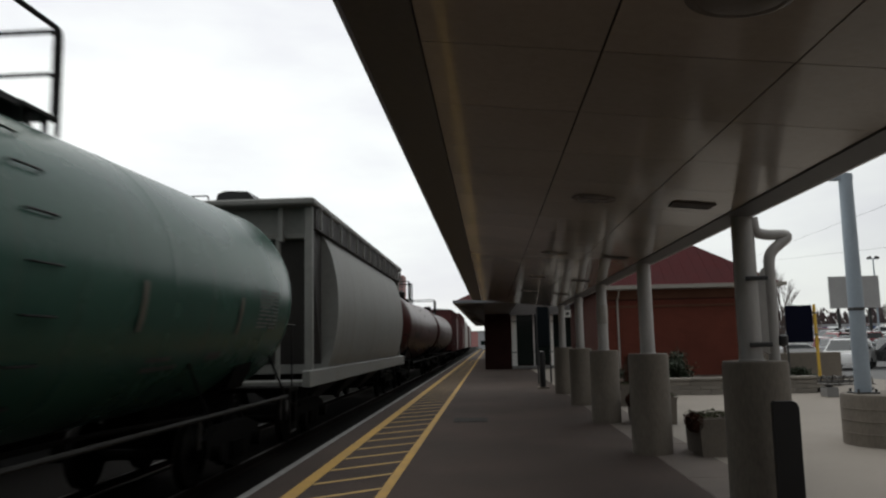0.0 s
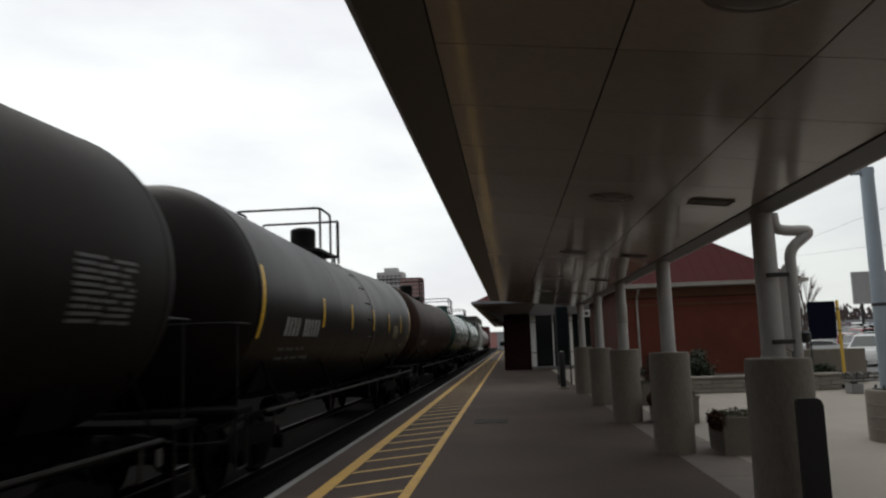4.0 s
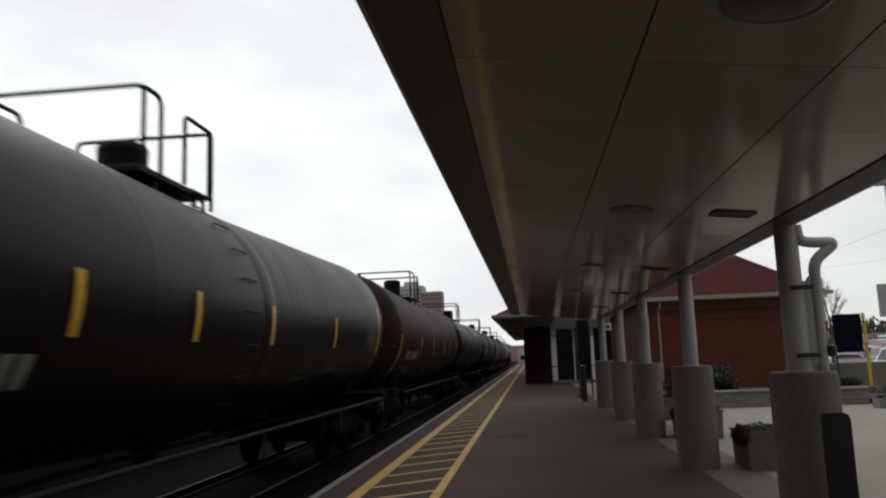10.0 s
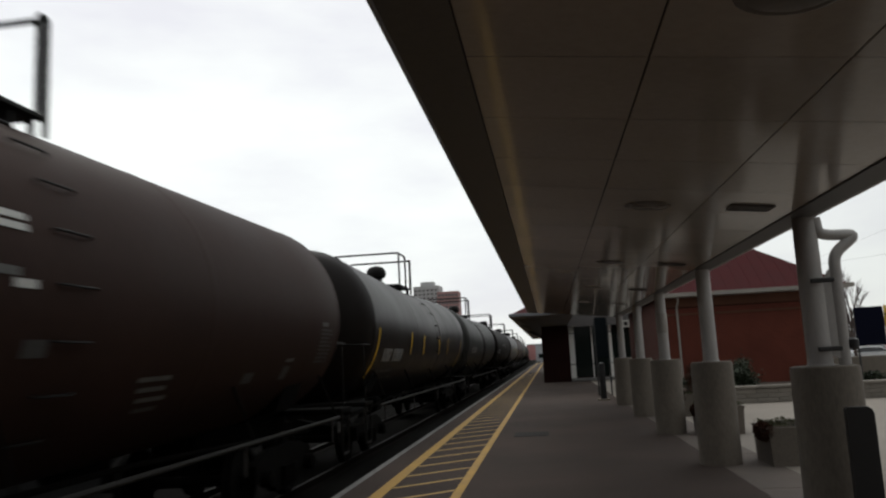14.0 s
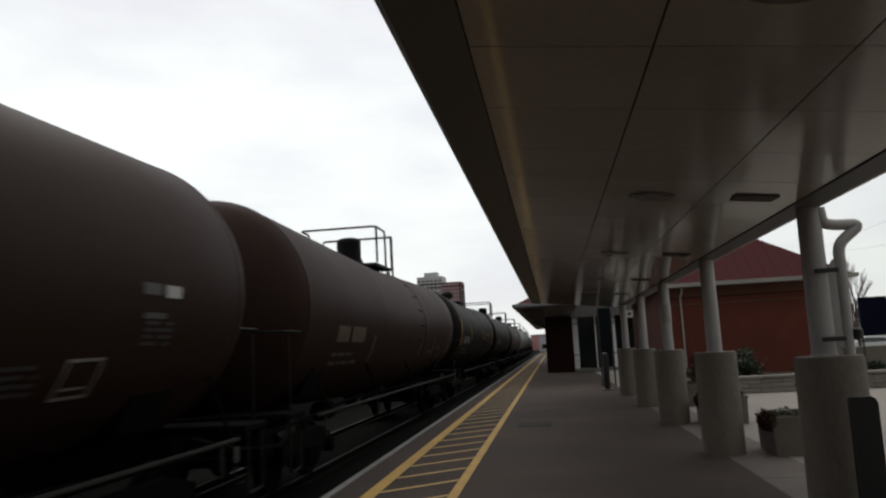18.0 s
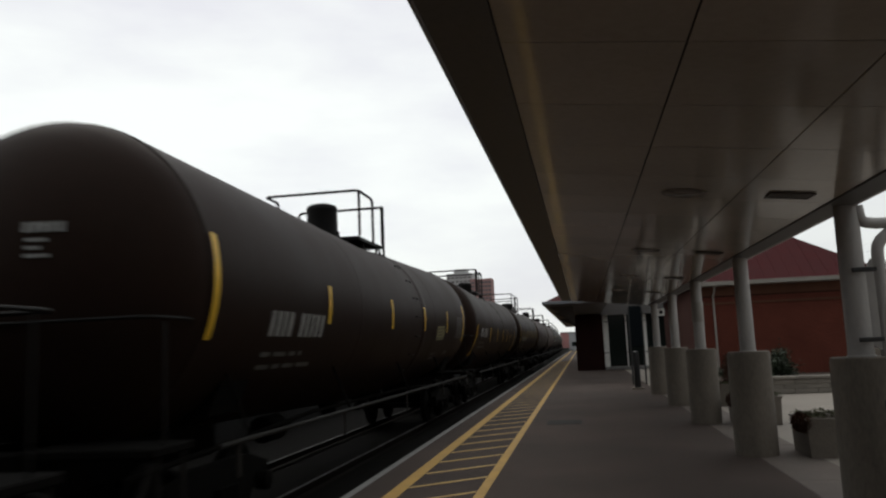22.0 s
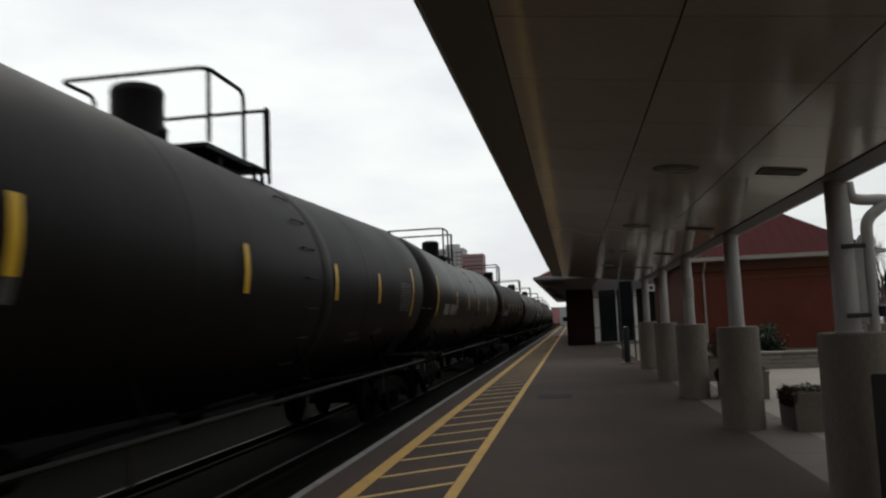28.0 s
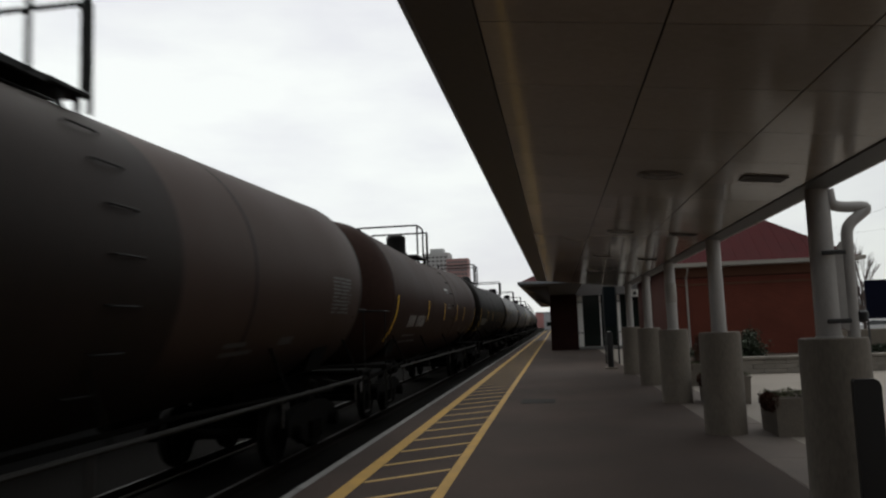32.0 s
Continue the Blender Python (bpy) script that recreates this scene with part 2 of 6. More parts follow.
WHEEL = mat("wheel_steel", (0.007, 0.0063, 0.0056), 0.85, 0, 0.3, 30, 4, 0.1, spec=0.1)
PIPE = mat("handrail_paint", (0.0080, 0.0076, 0.0072), 0.6, 0, 0.3, 30, 4, 0.1, spec=0.15)
GREY_PIPE = mat("worn_handrail", (0.014, 0.0127, 0.0112), 0.7, 0, 0.3, 30, 4, 0.1, spec=0.2)
STANCHION = mat("scuffed_stanchion", (0.022, 0.020, 0.018), 0.7, 0, 0.3, 30, 4, 0.1, spec=0.2)
BAR_YELLOW = mat("reflective_yellow", (0.88, 0.53, 0.02), 0.45, 0, 0.12, 40, 4, 0.03)
BAR_DULL = mat("dirty_reflector", (0.10, 0.088, 0.066), 0.6, 0, 0.3, 40, 4, 0.05)
BAR_ORANGE = mat("orange_reflector", (0.17, 0.07, 0.018), 0.5, 0, 0.25, 40, 4, 0.05)
MARK_WHITE = mat("white_stencil", (0.45, 0.45, 0.43), 0.6, 0, 0.3, 40, 5, 0.03)
MARK_DULL = mat("faded_stencil", (0.10, 0.10, 0.095), 0.7, 0, 0.4, 40, 5, 0.03)
MARK_TAN = mat("tan_stencil", (0.17, 0.13, 0.085), 0.7, 0, 0.35, 40, 5, 0.03)
MARK_DIM = mat("grimy_stencil", (0.045, 0.044, 0.042), 0.7, 0, 0.4, 40, 5, 0.03)
MARK_TEXT = mat("worn_white_stencil", (0.26, 0.26, 0.25), 0.7, 0, 0.4, 40, 5, 0.03)
MARK_BOLD = mat("bright_white_stencil", (0.74, 0.75, 0.74), 0.5, 0, 0.12, 40, 5, 0.03)
PLACARD = mat("yellow_placard", (0.22, 0.20, 0.085), 0.6, 0, 0.25, 40, 5, 0.03)
GREEN_DOME = mat("green_dome", (0.022, 0.085, 0.07), 0.45, 0, 0.2)
PAINT = {
    "green": tank_mat("green_tank", (0.034, 0.084, 0.064), 0.26, 0.4, (0.062, 0.074, 0.060), spec=0.12),
    "brown": tank_mat("brown_tank", (0.036, 0.0208, 0.0168), 0.54, 0.3, (0.044, 0.028, 0.023), spec=0.038),
    "rust": tank_mat("red_brown_tank", (0.052, 0.016, 0.014), 0.35, 0.35, (0.06, 0.04, 0.033), spec=0.2),
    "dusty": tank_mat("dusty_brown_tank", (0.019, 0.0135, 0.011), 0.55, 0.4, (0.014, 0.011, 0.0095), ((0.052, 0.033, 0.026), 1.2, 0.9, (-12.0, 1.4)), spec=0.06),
    "black": tank_mat("black_tank", (0.0125, 0.0095, 0.0080), 0.6, 0.3, (0.019, 0.0175, 0.0155), spec=0.07),
    "gloss": tank_mat("gloss_black_tank", (0.0118, 0.0093, 0.0082), 0.40, 0.3, (0.018, 0.0165, 0.0148), spec=0.095, drip=((0.060, 0.054, 0.052), 0.7)),
    "oily": tank_mat("oily_black_tank", (0.0115, 0.0098, 0.0092), 0.5, 0.3, (0.02, 0.018, 0.0165), spec=0.07),
    "grey": tank_mat("grey_tank", (0.039, 0.0405, 0.0375), 0.5, 0.45, (0.017, 0.017, 0.016), spec=0.12),
    "umber": tank_mat("umber_tank", (0.0215, 0.0128, 0.0098), 0.52, 0.3, (0.024, 0.0175, 0.0145), spec=0.045),
    "soot": tank_mat("sooty_tank", (0.0085, 0.0066, 0.0056), 0.62, 0.3, (0.0125, 0.0115, 0.0100), spec=0.06),
    # these four turn paler towards the top, outside their middle stretch
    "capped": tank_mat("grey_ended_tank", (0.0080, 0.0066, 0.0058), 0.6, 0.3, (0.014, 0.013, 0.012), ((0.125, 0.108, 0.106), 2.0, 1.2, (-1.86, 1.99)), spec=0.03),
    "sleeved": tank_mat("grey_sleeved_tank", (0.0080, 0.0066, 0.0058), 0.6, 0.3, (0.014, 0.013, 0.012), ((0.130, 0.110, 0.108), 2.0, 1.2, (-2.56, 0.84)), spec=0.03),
    "stain": tank_mat("pale_top_tank", (0.0055, 0.0045, 0.0040), 0.5, 0.3, (0.012, 0.010, 0.009), ((0.072, 0.059, 0.055), 3.24, 0.05, (-1.77, 3.13)), spec=0.08),
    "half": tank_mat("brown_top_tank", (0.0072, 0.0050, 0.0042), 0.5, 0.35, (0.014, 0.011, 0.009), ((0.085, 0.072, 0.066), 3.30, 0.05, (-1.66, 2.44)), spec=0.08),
}
HOPPER = tank_mat("grey_hopper_paint", (0.20, 0.20, 0.188), 0.6, 0.5, (0.13, 0.112, 0.09))
HOPPER_DARK = mat("dark_hopper_steel", (0.035, 0.032, 0.03), 0.7, 0.1, 0.3)
BOX_RED = mat("red_boxcar_paint", (0.085, 0.017, 0.017), 0.6, 0, 0.25, 12, 0.8, 0.1)
BOX_WHITE = mat("white_container_paint", (0.55, 0.54, 0.52), 0.6, 0, 0.15, 12, 0.8, 0.1)
GALV = mat("galvanised_roof", (0.45, 0.46, 0.47), 0.5, 0.3, 0.15, 20, 1, 0.05)
CAR_PAINTS = [mat("car_" + k, c, 0.25, 0.0, 0.05, 10, 1, 0.0, coat=0.6) for k, c in (("white", (0.70, 0.70, 0.70)), ("silver", (0.42, 0.43, 0.45)), ("black", (0.02, 0.02, 0.022)), ("red", (0.24, 0.025, 0.03)), ("blue", (0.04, 0.07, 0.16)), ("grey", (0.16, 0.17, 0.18)))]
CAR_GLASS = glass_mat("car_glass", (0.015, 0.018, 0.02))
DARK_GLASS = glass_mat("dark_glass", (0.010, 0.016, 0.0145), 0.12)
DARK_GLASS.node_tree.nodes["Principled BSDF"].inputs["Specular IOR Level"].default_value = 0.3
TYRE = mat("tyre_rubber", (0.015, 0.015, 0.015), 0.85, 0, 0.2)
TOWER_HAZED_RED = mat("hazed_tower_brick", (0.40, 0.235, 0.225), 0.85, 0, 0.1, 2, 0.1, 0.0)
TOWER_WHITE = mat("tower_concrete", (0.50, 0.50, 0.50), 0.85, 0, 0.1, 2, 0.1, 0.0)
FAR_PINK = mat("far_pink_wall", (0.55, 0.26, 0.25), 0.8, 0, 0.1, 2, 0.2, 0.0)
BOARD = mat("grey_billboard", (0.34, 0.335, 0.33), 0.8, 0, 0.1, 5, 0.5, 0.05)
SHOP = mat("shop_wall", (0.50, 0.50, 0.52), 0.7, 0, 0.1, 5, 0.2, 0.05)
SHOP_BLUE = mat("shop_blue_band", (0.08, 0.13, 0.26), 0.6, 0, 0.1)
HAZED_GLASS = mat("hazed_window_glass", (0.14, 0.13, 0.135), 0.4, 0, 0.2, 2, 0.2, 0)
COVER = mat("iron_cover", (0.018, 0.016, 0.015), 0.8, 0, 0.3, 60, 5, 0.3, spec=0.2)
TUB = mat("dark_cast_concrete", (0.14, 0.12, 0.10), 0.9, 0, 0.3, 40, 1.6, 0.35)
BENCH = mat("grey_bench_metal", (0.085, 0.08, 0.075), 0.5, 0.3, 0.2, 40, 3, 0.1)
RUSSET = mat("russet_foliage", (0.050, 0.022, 0.014), 0.8, 0, 0.3, 30, 5, 0.1, island=0.35, spec=0.1)
DRIP = mat("pale_drip_edge", (0.55, 0.54, 0.55), 0.5, 0, 0.12, 30, 2, 0.05)
LENS_MAT = mat("lamp_lens", (0.17, 0.145, 0.12), 0.25, 0, 0.1)


# ---- mesh building ----
class Mesh:
    def __init__(self):
        self.v, self.f = [], []

    def add(self, verts, faces):
        k = len(self.v)
        self.v += [tuple(p) for p in verts]
        self.f += [tuple(i + k for i in q) for q in faces]
        return self

    def box(self, x0, x1, y0, y1, z0, z1, c=0.0):
        if c <= 0:
            vs = [(x, y, z) for x in (x0, x1) for y in (y0, y1) for z in (z0, z1)]
            return self.add(vs, [(0, 1, 3, 2), (4, 6, 7, 5), (0, 4, 5, 1), (2, 3, 7, 6), (0, 2, 6, 4), (1, 5, 7, 3)])
        lo, hi = (x0, y0, z0), (x1, y1, z1)
        mid = [(a + b) / 2 for a, b in zip(lo, hi)]
        vs, at = [], {}
        for sx in (0, 1):
            for sy in (0, 1):
                for sz in (0, 1):
                    s = (sx, sy, sz)
                    for ax in range(3):
                        p = []
                        for i in range(3):
                            e = hi[i] if s[i] else lo[i]
                            p.append(e if i == ax else e + (-c if s[i] else c))
                        at[s, ax] = len(vs)
                        vs.append(p)
        faces = []
        for ax in range(3):
            b, d = [i for i in range(3) if i != ax]
            for s in (0, 1):
                ring = []
                for u, w in ((0, 0), (1, 0), (1, 1), (0, 1)):
                    k = [0, 0, 0]
                    k[ax], k[b], k[d] = s, u, w
                    ring.append(at[tuple(k), ax])
                faces.append(ring)
            for u in (0, 1):
                for w in (0, 1):
                    k0, k1 = [0, 0, 0], [0, 0, 0]
                    k0[ax], k1[ax] = 0, 1
                    k0[b] = k1[b] = u
                    k0[d] = k1[d] = w
                    k0, k1 = tuple(k0), tuple(k1)
                    faces.append([at[k0, b], at[k1, b], at[k1, d], at[k0, d]])
        for s in [(a, b, d) for a in (0, 1) for b in (0, 1) for d in (0, 1)]:
            faces.append([at[s, 0], at[s, 1], at[s, 2]])
        fixed = []
        for q in faces:
            p = [Vector(vs[i]) for i in q]
            nn = (p[1] - p[0]).cross(p[2] - p[0])
            ce = sum(p, Vector()) / len(p) - Vector(mid)
            fixed.append(q if nn.dot(ce) > 0 else q[::-1])
        return self.add(vs, fixed)

    def lathe(self, profile, axis="z", seg=24, at=(0, 0, 0), caps=True):
        """profile: rows of (radius, height) from low to high."""
        vs, fs = [], []
        for r, h in profile:
            for i in range(seg):
                a = 2 * math.pi * i / seg
                u, w = r * math.cos(a), r * math.sin(a)
                p = {"z": (u, w, h), "y": (w, h, u), "x": (h, u, w)}[axis]
                vs.append((p[0] + at[0], p[1] + at[1], p[2] + at[2]))
        n = len(profile)
        for j in range(n - 1):
            for i in range(seg):
                k = (i + 1) % seg
                fs.append((j * seg + i, j * seg + k, (j + 1) * seg + k, (j + 1) * seg + i))
        if caps:
            fs.append(tuple(range(seg))[::-1])
            fs.append(tuple((n - 1) * seg + i for i in range(seg)))
        return self.add(vs, fs)

    def tube(self, pts, r, seg=8, r1=None):
        pts = [Vector(p) for p in pts]
        vs, fs, n = [], [], len(pts)
        up = Vector((0, 0, 1))
        side = None
        for j, p in enumerate(pts):
            d = (pts[min(j + 1, n - 1)] - pts[max(j - 1, 0)]).normalized()
            if side is None:
                side = d.cross(up) if abs(d.dot(up)) < 0.9 else d.cross(Vector((1, 0, 0)))
            side = (side - d * side.dot(d)).normalized()
            o = side.cross(d)
            rr = r if r1 is None else r + (r1 - r) * j / max(1, n - 1)
            for i in range(seg):
                a = 2 * math.pi * i / seg
                vs.append(p + side * (rr * math.cos(a)) + o * (rr * math.sin(a)))
        for j in range(n - 1):
            for i in range(seg):
                k = (i + 1) % seg
                fs.append((j * seg + i, j * seg + k, (j + 1) * seg + k, (j + 1) * seg + i))
        fs.append(tuple(range(seg))[::-1])
        fs.append(tuple((n - 1) * seg + i for i in range(seg)))
        return self.add(vs, fs)

    def prism(self, outline, x0, x1, axis="x"):
        """outline: (u, w) points; drawn out along the axis."""
        n = len(outline)
        put = {"x": lambda h, u, w: (h, u, w), "y": lambda h, u, w: (u, h, w), "z": lambda h, u, w: (u, w, h)}[axis]
        vs = [put(x0, u, w) for u, w in outline] + [put(x1, u, w) for u, w in outline]
        fs = [(i, (i + 1) % n, n + (i + 1) % n, n + i) for i in range(n)]
        return self.add(vs, fs + [tuple(range(n))[::-1], tuple(range(n, 2 * n))])

    def done(self, name, material=None, sharp=35):
        me = bpy.data.meshes.new(name)
        me.from_pydata(self.v, [], self.f)
        me.polygons.foreach_set("use_smooth", [True] * len(me.polygons))
        me.set_sharp_from_angle(angle=radians(sharp))
        bm = bmesh.new()
        bm.from_mesh(me)
        bmesh.ops.recalc_face_normals(bm, faces=bm.faces)
        bm.to_mesh(me)
        bm.free()
        if material:
            me.materials.append(material)
        return me


def bent(pts, r=0.12, n=5):
    """A path with rounded corners."""
    pts = [Vector(p) for p in pts]
    out = [pts[0]]
    for a, b, c in zip(pts, pts[1:], pts[2:]):
        u, w = (a - b), (c - b)
        k = min(r, u.length * 0.45, w.length * 0.45)
        p, q = b + u.normalized() * k, b + w.normalized() * k
        for i in range(n + 1):
            t = i / n
            out.append(p * (1 - t) ** 2 + b * 2 * t * (1 - t) + q * t * t)
    return out + [pts[-1]]


def part(name, me, parent, label="", m=None):
    ob = new(name, me)
    ob.parent = parent
    if m is not None:
        ob.matrix_basis = m
    if label:
        ob["label"] = label
    return ob


def thing(name, label, category, m=None, group="", kind="", me=None):
    ob = new(name, me)
    if m is not None:
        ob.matrix_basis = m
    return tagged(ob, label, category, group, kind)


def setting(name, me, label="", category="", kind="structure"):
    return tagged(new(name, me), label, category, "", kind)


# ---- ground, platform and track ----
RAIL_Z, TRACK_X = -0.25, -4.91
setting("ground", Mesh().box(-2500, 2500, -300, 4500, -0.9, -0.62).done("ground", GROUND), "dry open ground round the station", "ground")
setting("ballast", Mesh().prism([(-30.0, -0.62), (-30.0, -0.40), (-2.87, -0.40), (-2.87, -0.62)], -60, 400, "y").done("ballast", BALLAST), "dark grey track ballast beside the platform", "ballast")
setting("platform", Mesh().prism([(-2.738, -0.60), (-2.738, 0.0), (2.27, 0.0), (2.27, -0.60)], -45, 165, "y").done("platform", ASPHALT), "worn dark asphalt station platform", "platform")
setting("plaza_paving", Mesh().box(2.275, 60, -45, 27, -0.60, -0.004).done("plaza_paving", CONCRETE), "pale concrete forecourt paving", "pavement")
setting("station_paving", Mesh().box(2.275, 14, 27.01, 165, -0.60, -0.006).done("station_paving", CONCRETE), "pale concrete paving by the station", "pavement")
# canopy shade and grime are both put into this strip's colour
border = setting("paving_shade_border", None, "brown concrete border, coloured for grime and canopy shade", "pavement")
border_me = Mesh().box(2.277, 3.02, -1.49, 1.49, -0.05, 0.0, 0.006).done("border_slab", GRIME_SHADE_CONCRETE)
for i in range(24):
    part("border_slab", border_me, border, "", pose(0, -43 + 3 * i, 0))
LOT_LINE = [(27.01, -0.05), (45.0, -0.40), (62.0, -0.40), (170.0, 2.2)]


def lot_z(y):
    """Height and slope of the car park: a shallow dip, then a long climb."""
    for (y0, z0), (y1, z1) in zip(LOT_LINE, LOT_LINE[1:]):
        if y <= y1:
            return z0 + (z1 - z0) * (y - y0) / (y1 - y0), (z1 - z0) / (y1 - y0)
    return LOT_LINE[-1][1], 0.0


setting("parking_lot", Mesh().prism([(27.01, -0.6)] + LOT_LINE + [(170, -0.6)], 14.02, 160, "x").done("parking_lot", LOT), "grey asphalt car park", "car park")

edge = setting("platform_edge", None, "pale concrete edge strip along the platform", "platform edge")
edge_me = Mesh().box(-2.85, -2.742, -0.995, 0.995, -0.6, 0.004, 0.012).done("edge_slab", KERB)
for i in range(104):
    part("edge_slab", edge_me, edge, "", pose(0, -43 + 2 * i, 0))

mark = setting("platform_marking", None, "yellow hatched safety strip painted on the asphalt", "floor marking")
part("paint_line", Mesh().box(-2.345, -2.175, -45, 164.5, 0.001, 0.005).done("paint_line", YELLOW), mark)
part("paint_line", Mesh().box(-1.30, -1.18, -45, 164.5, 0.001, 0.005).done("paint_line", YELLOW), mark)
hatch = Mesh().add([(-2.16, 0, 0.001), (-2.16, 0.10, 0.001), (-1.31, 0.79, 0.001), (-1.31, 0.69, 0.001), (-2.16, 0, 0.004), (-2.16, 0.10, 0.004), (-1.31, 0.79, 0.004), (-1.31, 0.69, 0.004)],
                   [(0, 1, 2, 3), (4, 7, 6, 5), (0, 4, 5, 1), (1, 5, 6, 2), (2, 6, 7, 3), (3, 7, 4, 0)]).done("hatch_stripe", PALE_YELLOW)
for i in range(70):
    part("hatch_stripe", hatch, mark, "", pose(0, 1.26 + 1.0 * i, 0))
cover = thing("access_cover", "dark iron access cover set in the asphalt", "manhole cover", pose(-0.48, 16.65, 0))
part("plate", Mesh().box(-0.31, 0.31, -0.4, 0.4, -0.02, 0.008, 0.004).done("plate", COVER), cover)
part("rim", Mesh().box(-0.36, 0.36, -0.45, 0.45, -0.02, 0.004, 0.003).done("rim", COVER), cover)


def bend(s):
    """Sideways shift and heading of the track at s metres: straight at the platform, a wide curve beyond."""
    d = max(0.0, s - 70.0)
    return -d * d / 10000.0, d / 5000.0


rail = setting("track", None, "steel rails on dark timber ties", "railway track")
for side in (-0.745, 0.745):
    path = [(TRACK_X + side + bend(y)[0], y, RAIL_Z - 0.08) for y in [-60, 70, 120, 170, 220, 270, 330, 400]]
    me = Mesh()
    for dz, w, h in ((0.052, 0.034, 0.044), (0.0, 0.010, 0.07), (-0.075, 0.07, 0.016)):
        vs = []
        for x, y, z in path:
            vs += [(x - w, y, z + dz - h / 2), (x + w, y, z + dz - h / 2), (x + w, y, z + dz + h / 2), (x - w, y, z + dz + h / 2)]
        fs = [(4 * j + a, 4 * j + (a + 1) % 4, 4 * j + 4 + (a + 1) % 4, 4 * j + 4 + a) for j in range(len(path) - 1) for a in range(4)]
        me.add(vs, fs)
    part("rail", me.done("rail", RAIL), rail)
    crown = []
    for x, y, z in path:
        crown += [(x - 0.030, y, z + 0.074), (x + 0.030, y, z + 0.074), (x + 0.022, y, z + 0.080), (x - 0.022, y, z + 0.080)]
    fs = [(4 * j + a, 4 * j + (a + 1) % 4, 4 * j + 4 + (a + 1) % 4, 4 * j + 4 + a) for j in range(len(path) - 1) for a in range(4)]
    part("rail_crown", Mesh().add(crown, fs).done("rail_crown", RAIL_CROWN), rail, "polished running surface")
tie_me = Mesh().box(-1.3, 1.3, -0.11, 0.11, -0.56, RAIL_Z - 0.165, 0.015).done("tie", TIE)
for i in range(130):
    part("tie", tie_me, rail, "", pose(TRACK_X, -6 + 0.55 * i, 0))

# added wall that keeps sky light out from under the cars
setting("light_block_wall", Mesh().box(-9.0, -8.6, -60, 150, -0.62, 2.3, 0.03).done("light_block_wall", mat("light_block_black", (0.007, 0.0064, 0.0058), 0.9, 0, 0.3, 30, 0.8, 0.3)), "added dark wall that blocks light beyond the track", "wall")

# ---- the canopy over the platform ----
COL_X = 2.33
COLUMNS = [(2.33, -18.3), (2.33, -14.05), (2.33, -9.8), (2.33, -1.25), (2.33, 3.0), (2.40, 7.25), (2.295, 11.55), (2.265, 15.8), (2.285, 20.1), (2.235, 24.4)]
Z0, SLOPE = 2.76, 0.108


def roof_z(x):
    return Z0 + SLOPE * (COL_X - x)


ceil = Mesh()
for x0, x1 in ((-0.285, 0.537), (0.547, 1.395), (1.405, 2.195)):
    for j in range(-45, 25):
        y0, y1 = 3.41 + 0.935 * j + 0.004, 3.41 + 0.935 * (j + 1) - 0.004
        y1 = min(y1, 26.2)
        vs = [(x, y, roof_z(x) + dz) for dz in (0, 0.03) for x, y in ((x0, y0), (x1, y0), (x1, y1), (x0, y1))]
        ceil.add(vs, [(0, 3, 2, 1), (0, 1, 5, 4), (1, 2, 6, 5), (2, 3, 7, 6), (3, 0, 4, 7)])
setting("ceiling_panels", ceil.done("ceiling_panels", CEILING), "glossy beige-grey metal soffit panels under the canopy", "ceiling")
slab = Mesh()
slab.add([(x, y, roof_z(x) + dz) for dz in (0.012, 0.32) for x, y in ((-0.58, -40), (2.40, -40), (2.40, 26.2), (-0.58, 26.2))],
         [(0, 3, 2, 1), (4, 5, 6, 7), (0, 1, 5, 4), (1, 2, 6, 5), (2, 3, 7, 6), (3, 0, 4, 7)])
setting("canopy_roof", slab.done("canopy_roof", SEAM), "dark flat canopy roof above the platform", "roof")
beam = Mesh()
for x0, x1 in ((-0.590, -0.293), (2.20, 2.40)):
    beam.add([(x, y, roof_z(x) + dz) for dz in (-0.012, 0.31) for x, y in ((x0, -40), (x1, -40), (x1, 26.2), (x0, 26.2))],
             [(0, 3, 2, 1), (4, 5, 6, 7), (0, 1, 5, 4), (1, 2, 6, 5), (2, 3, 7, 6), (3, 0, 4, 7)])
setting("edge_beams", beam.done("edge_beams", FASCIA), "dark painted edge beams of the canopy", "beam")
lip = Mesh()
z = roof_z(-0.614)
lip.box(-0.614, -0.592, -40, 26.2, z - 0.022, z + 0.33, 0.004)
z = roof_z(2.402)
setting("drip_edge", Mesh().box(2.402, 2.44, -40, 26.2, z - 0.015, z + 0.33, 0.004).done("drip_edge", DRIP), "pale metal drip edge along the canopy", "trim")
setting("fascia_trim", lip.done("fascia_trim", FASCIA_LIP), "thin grey metal fascia along the canopy", "trim")


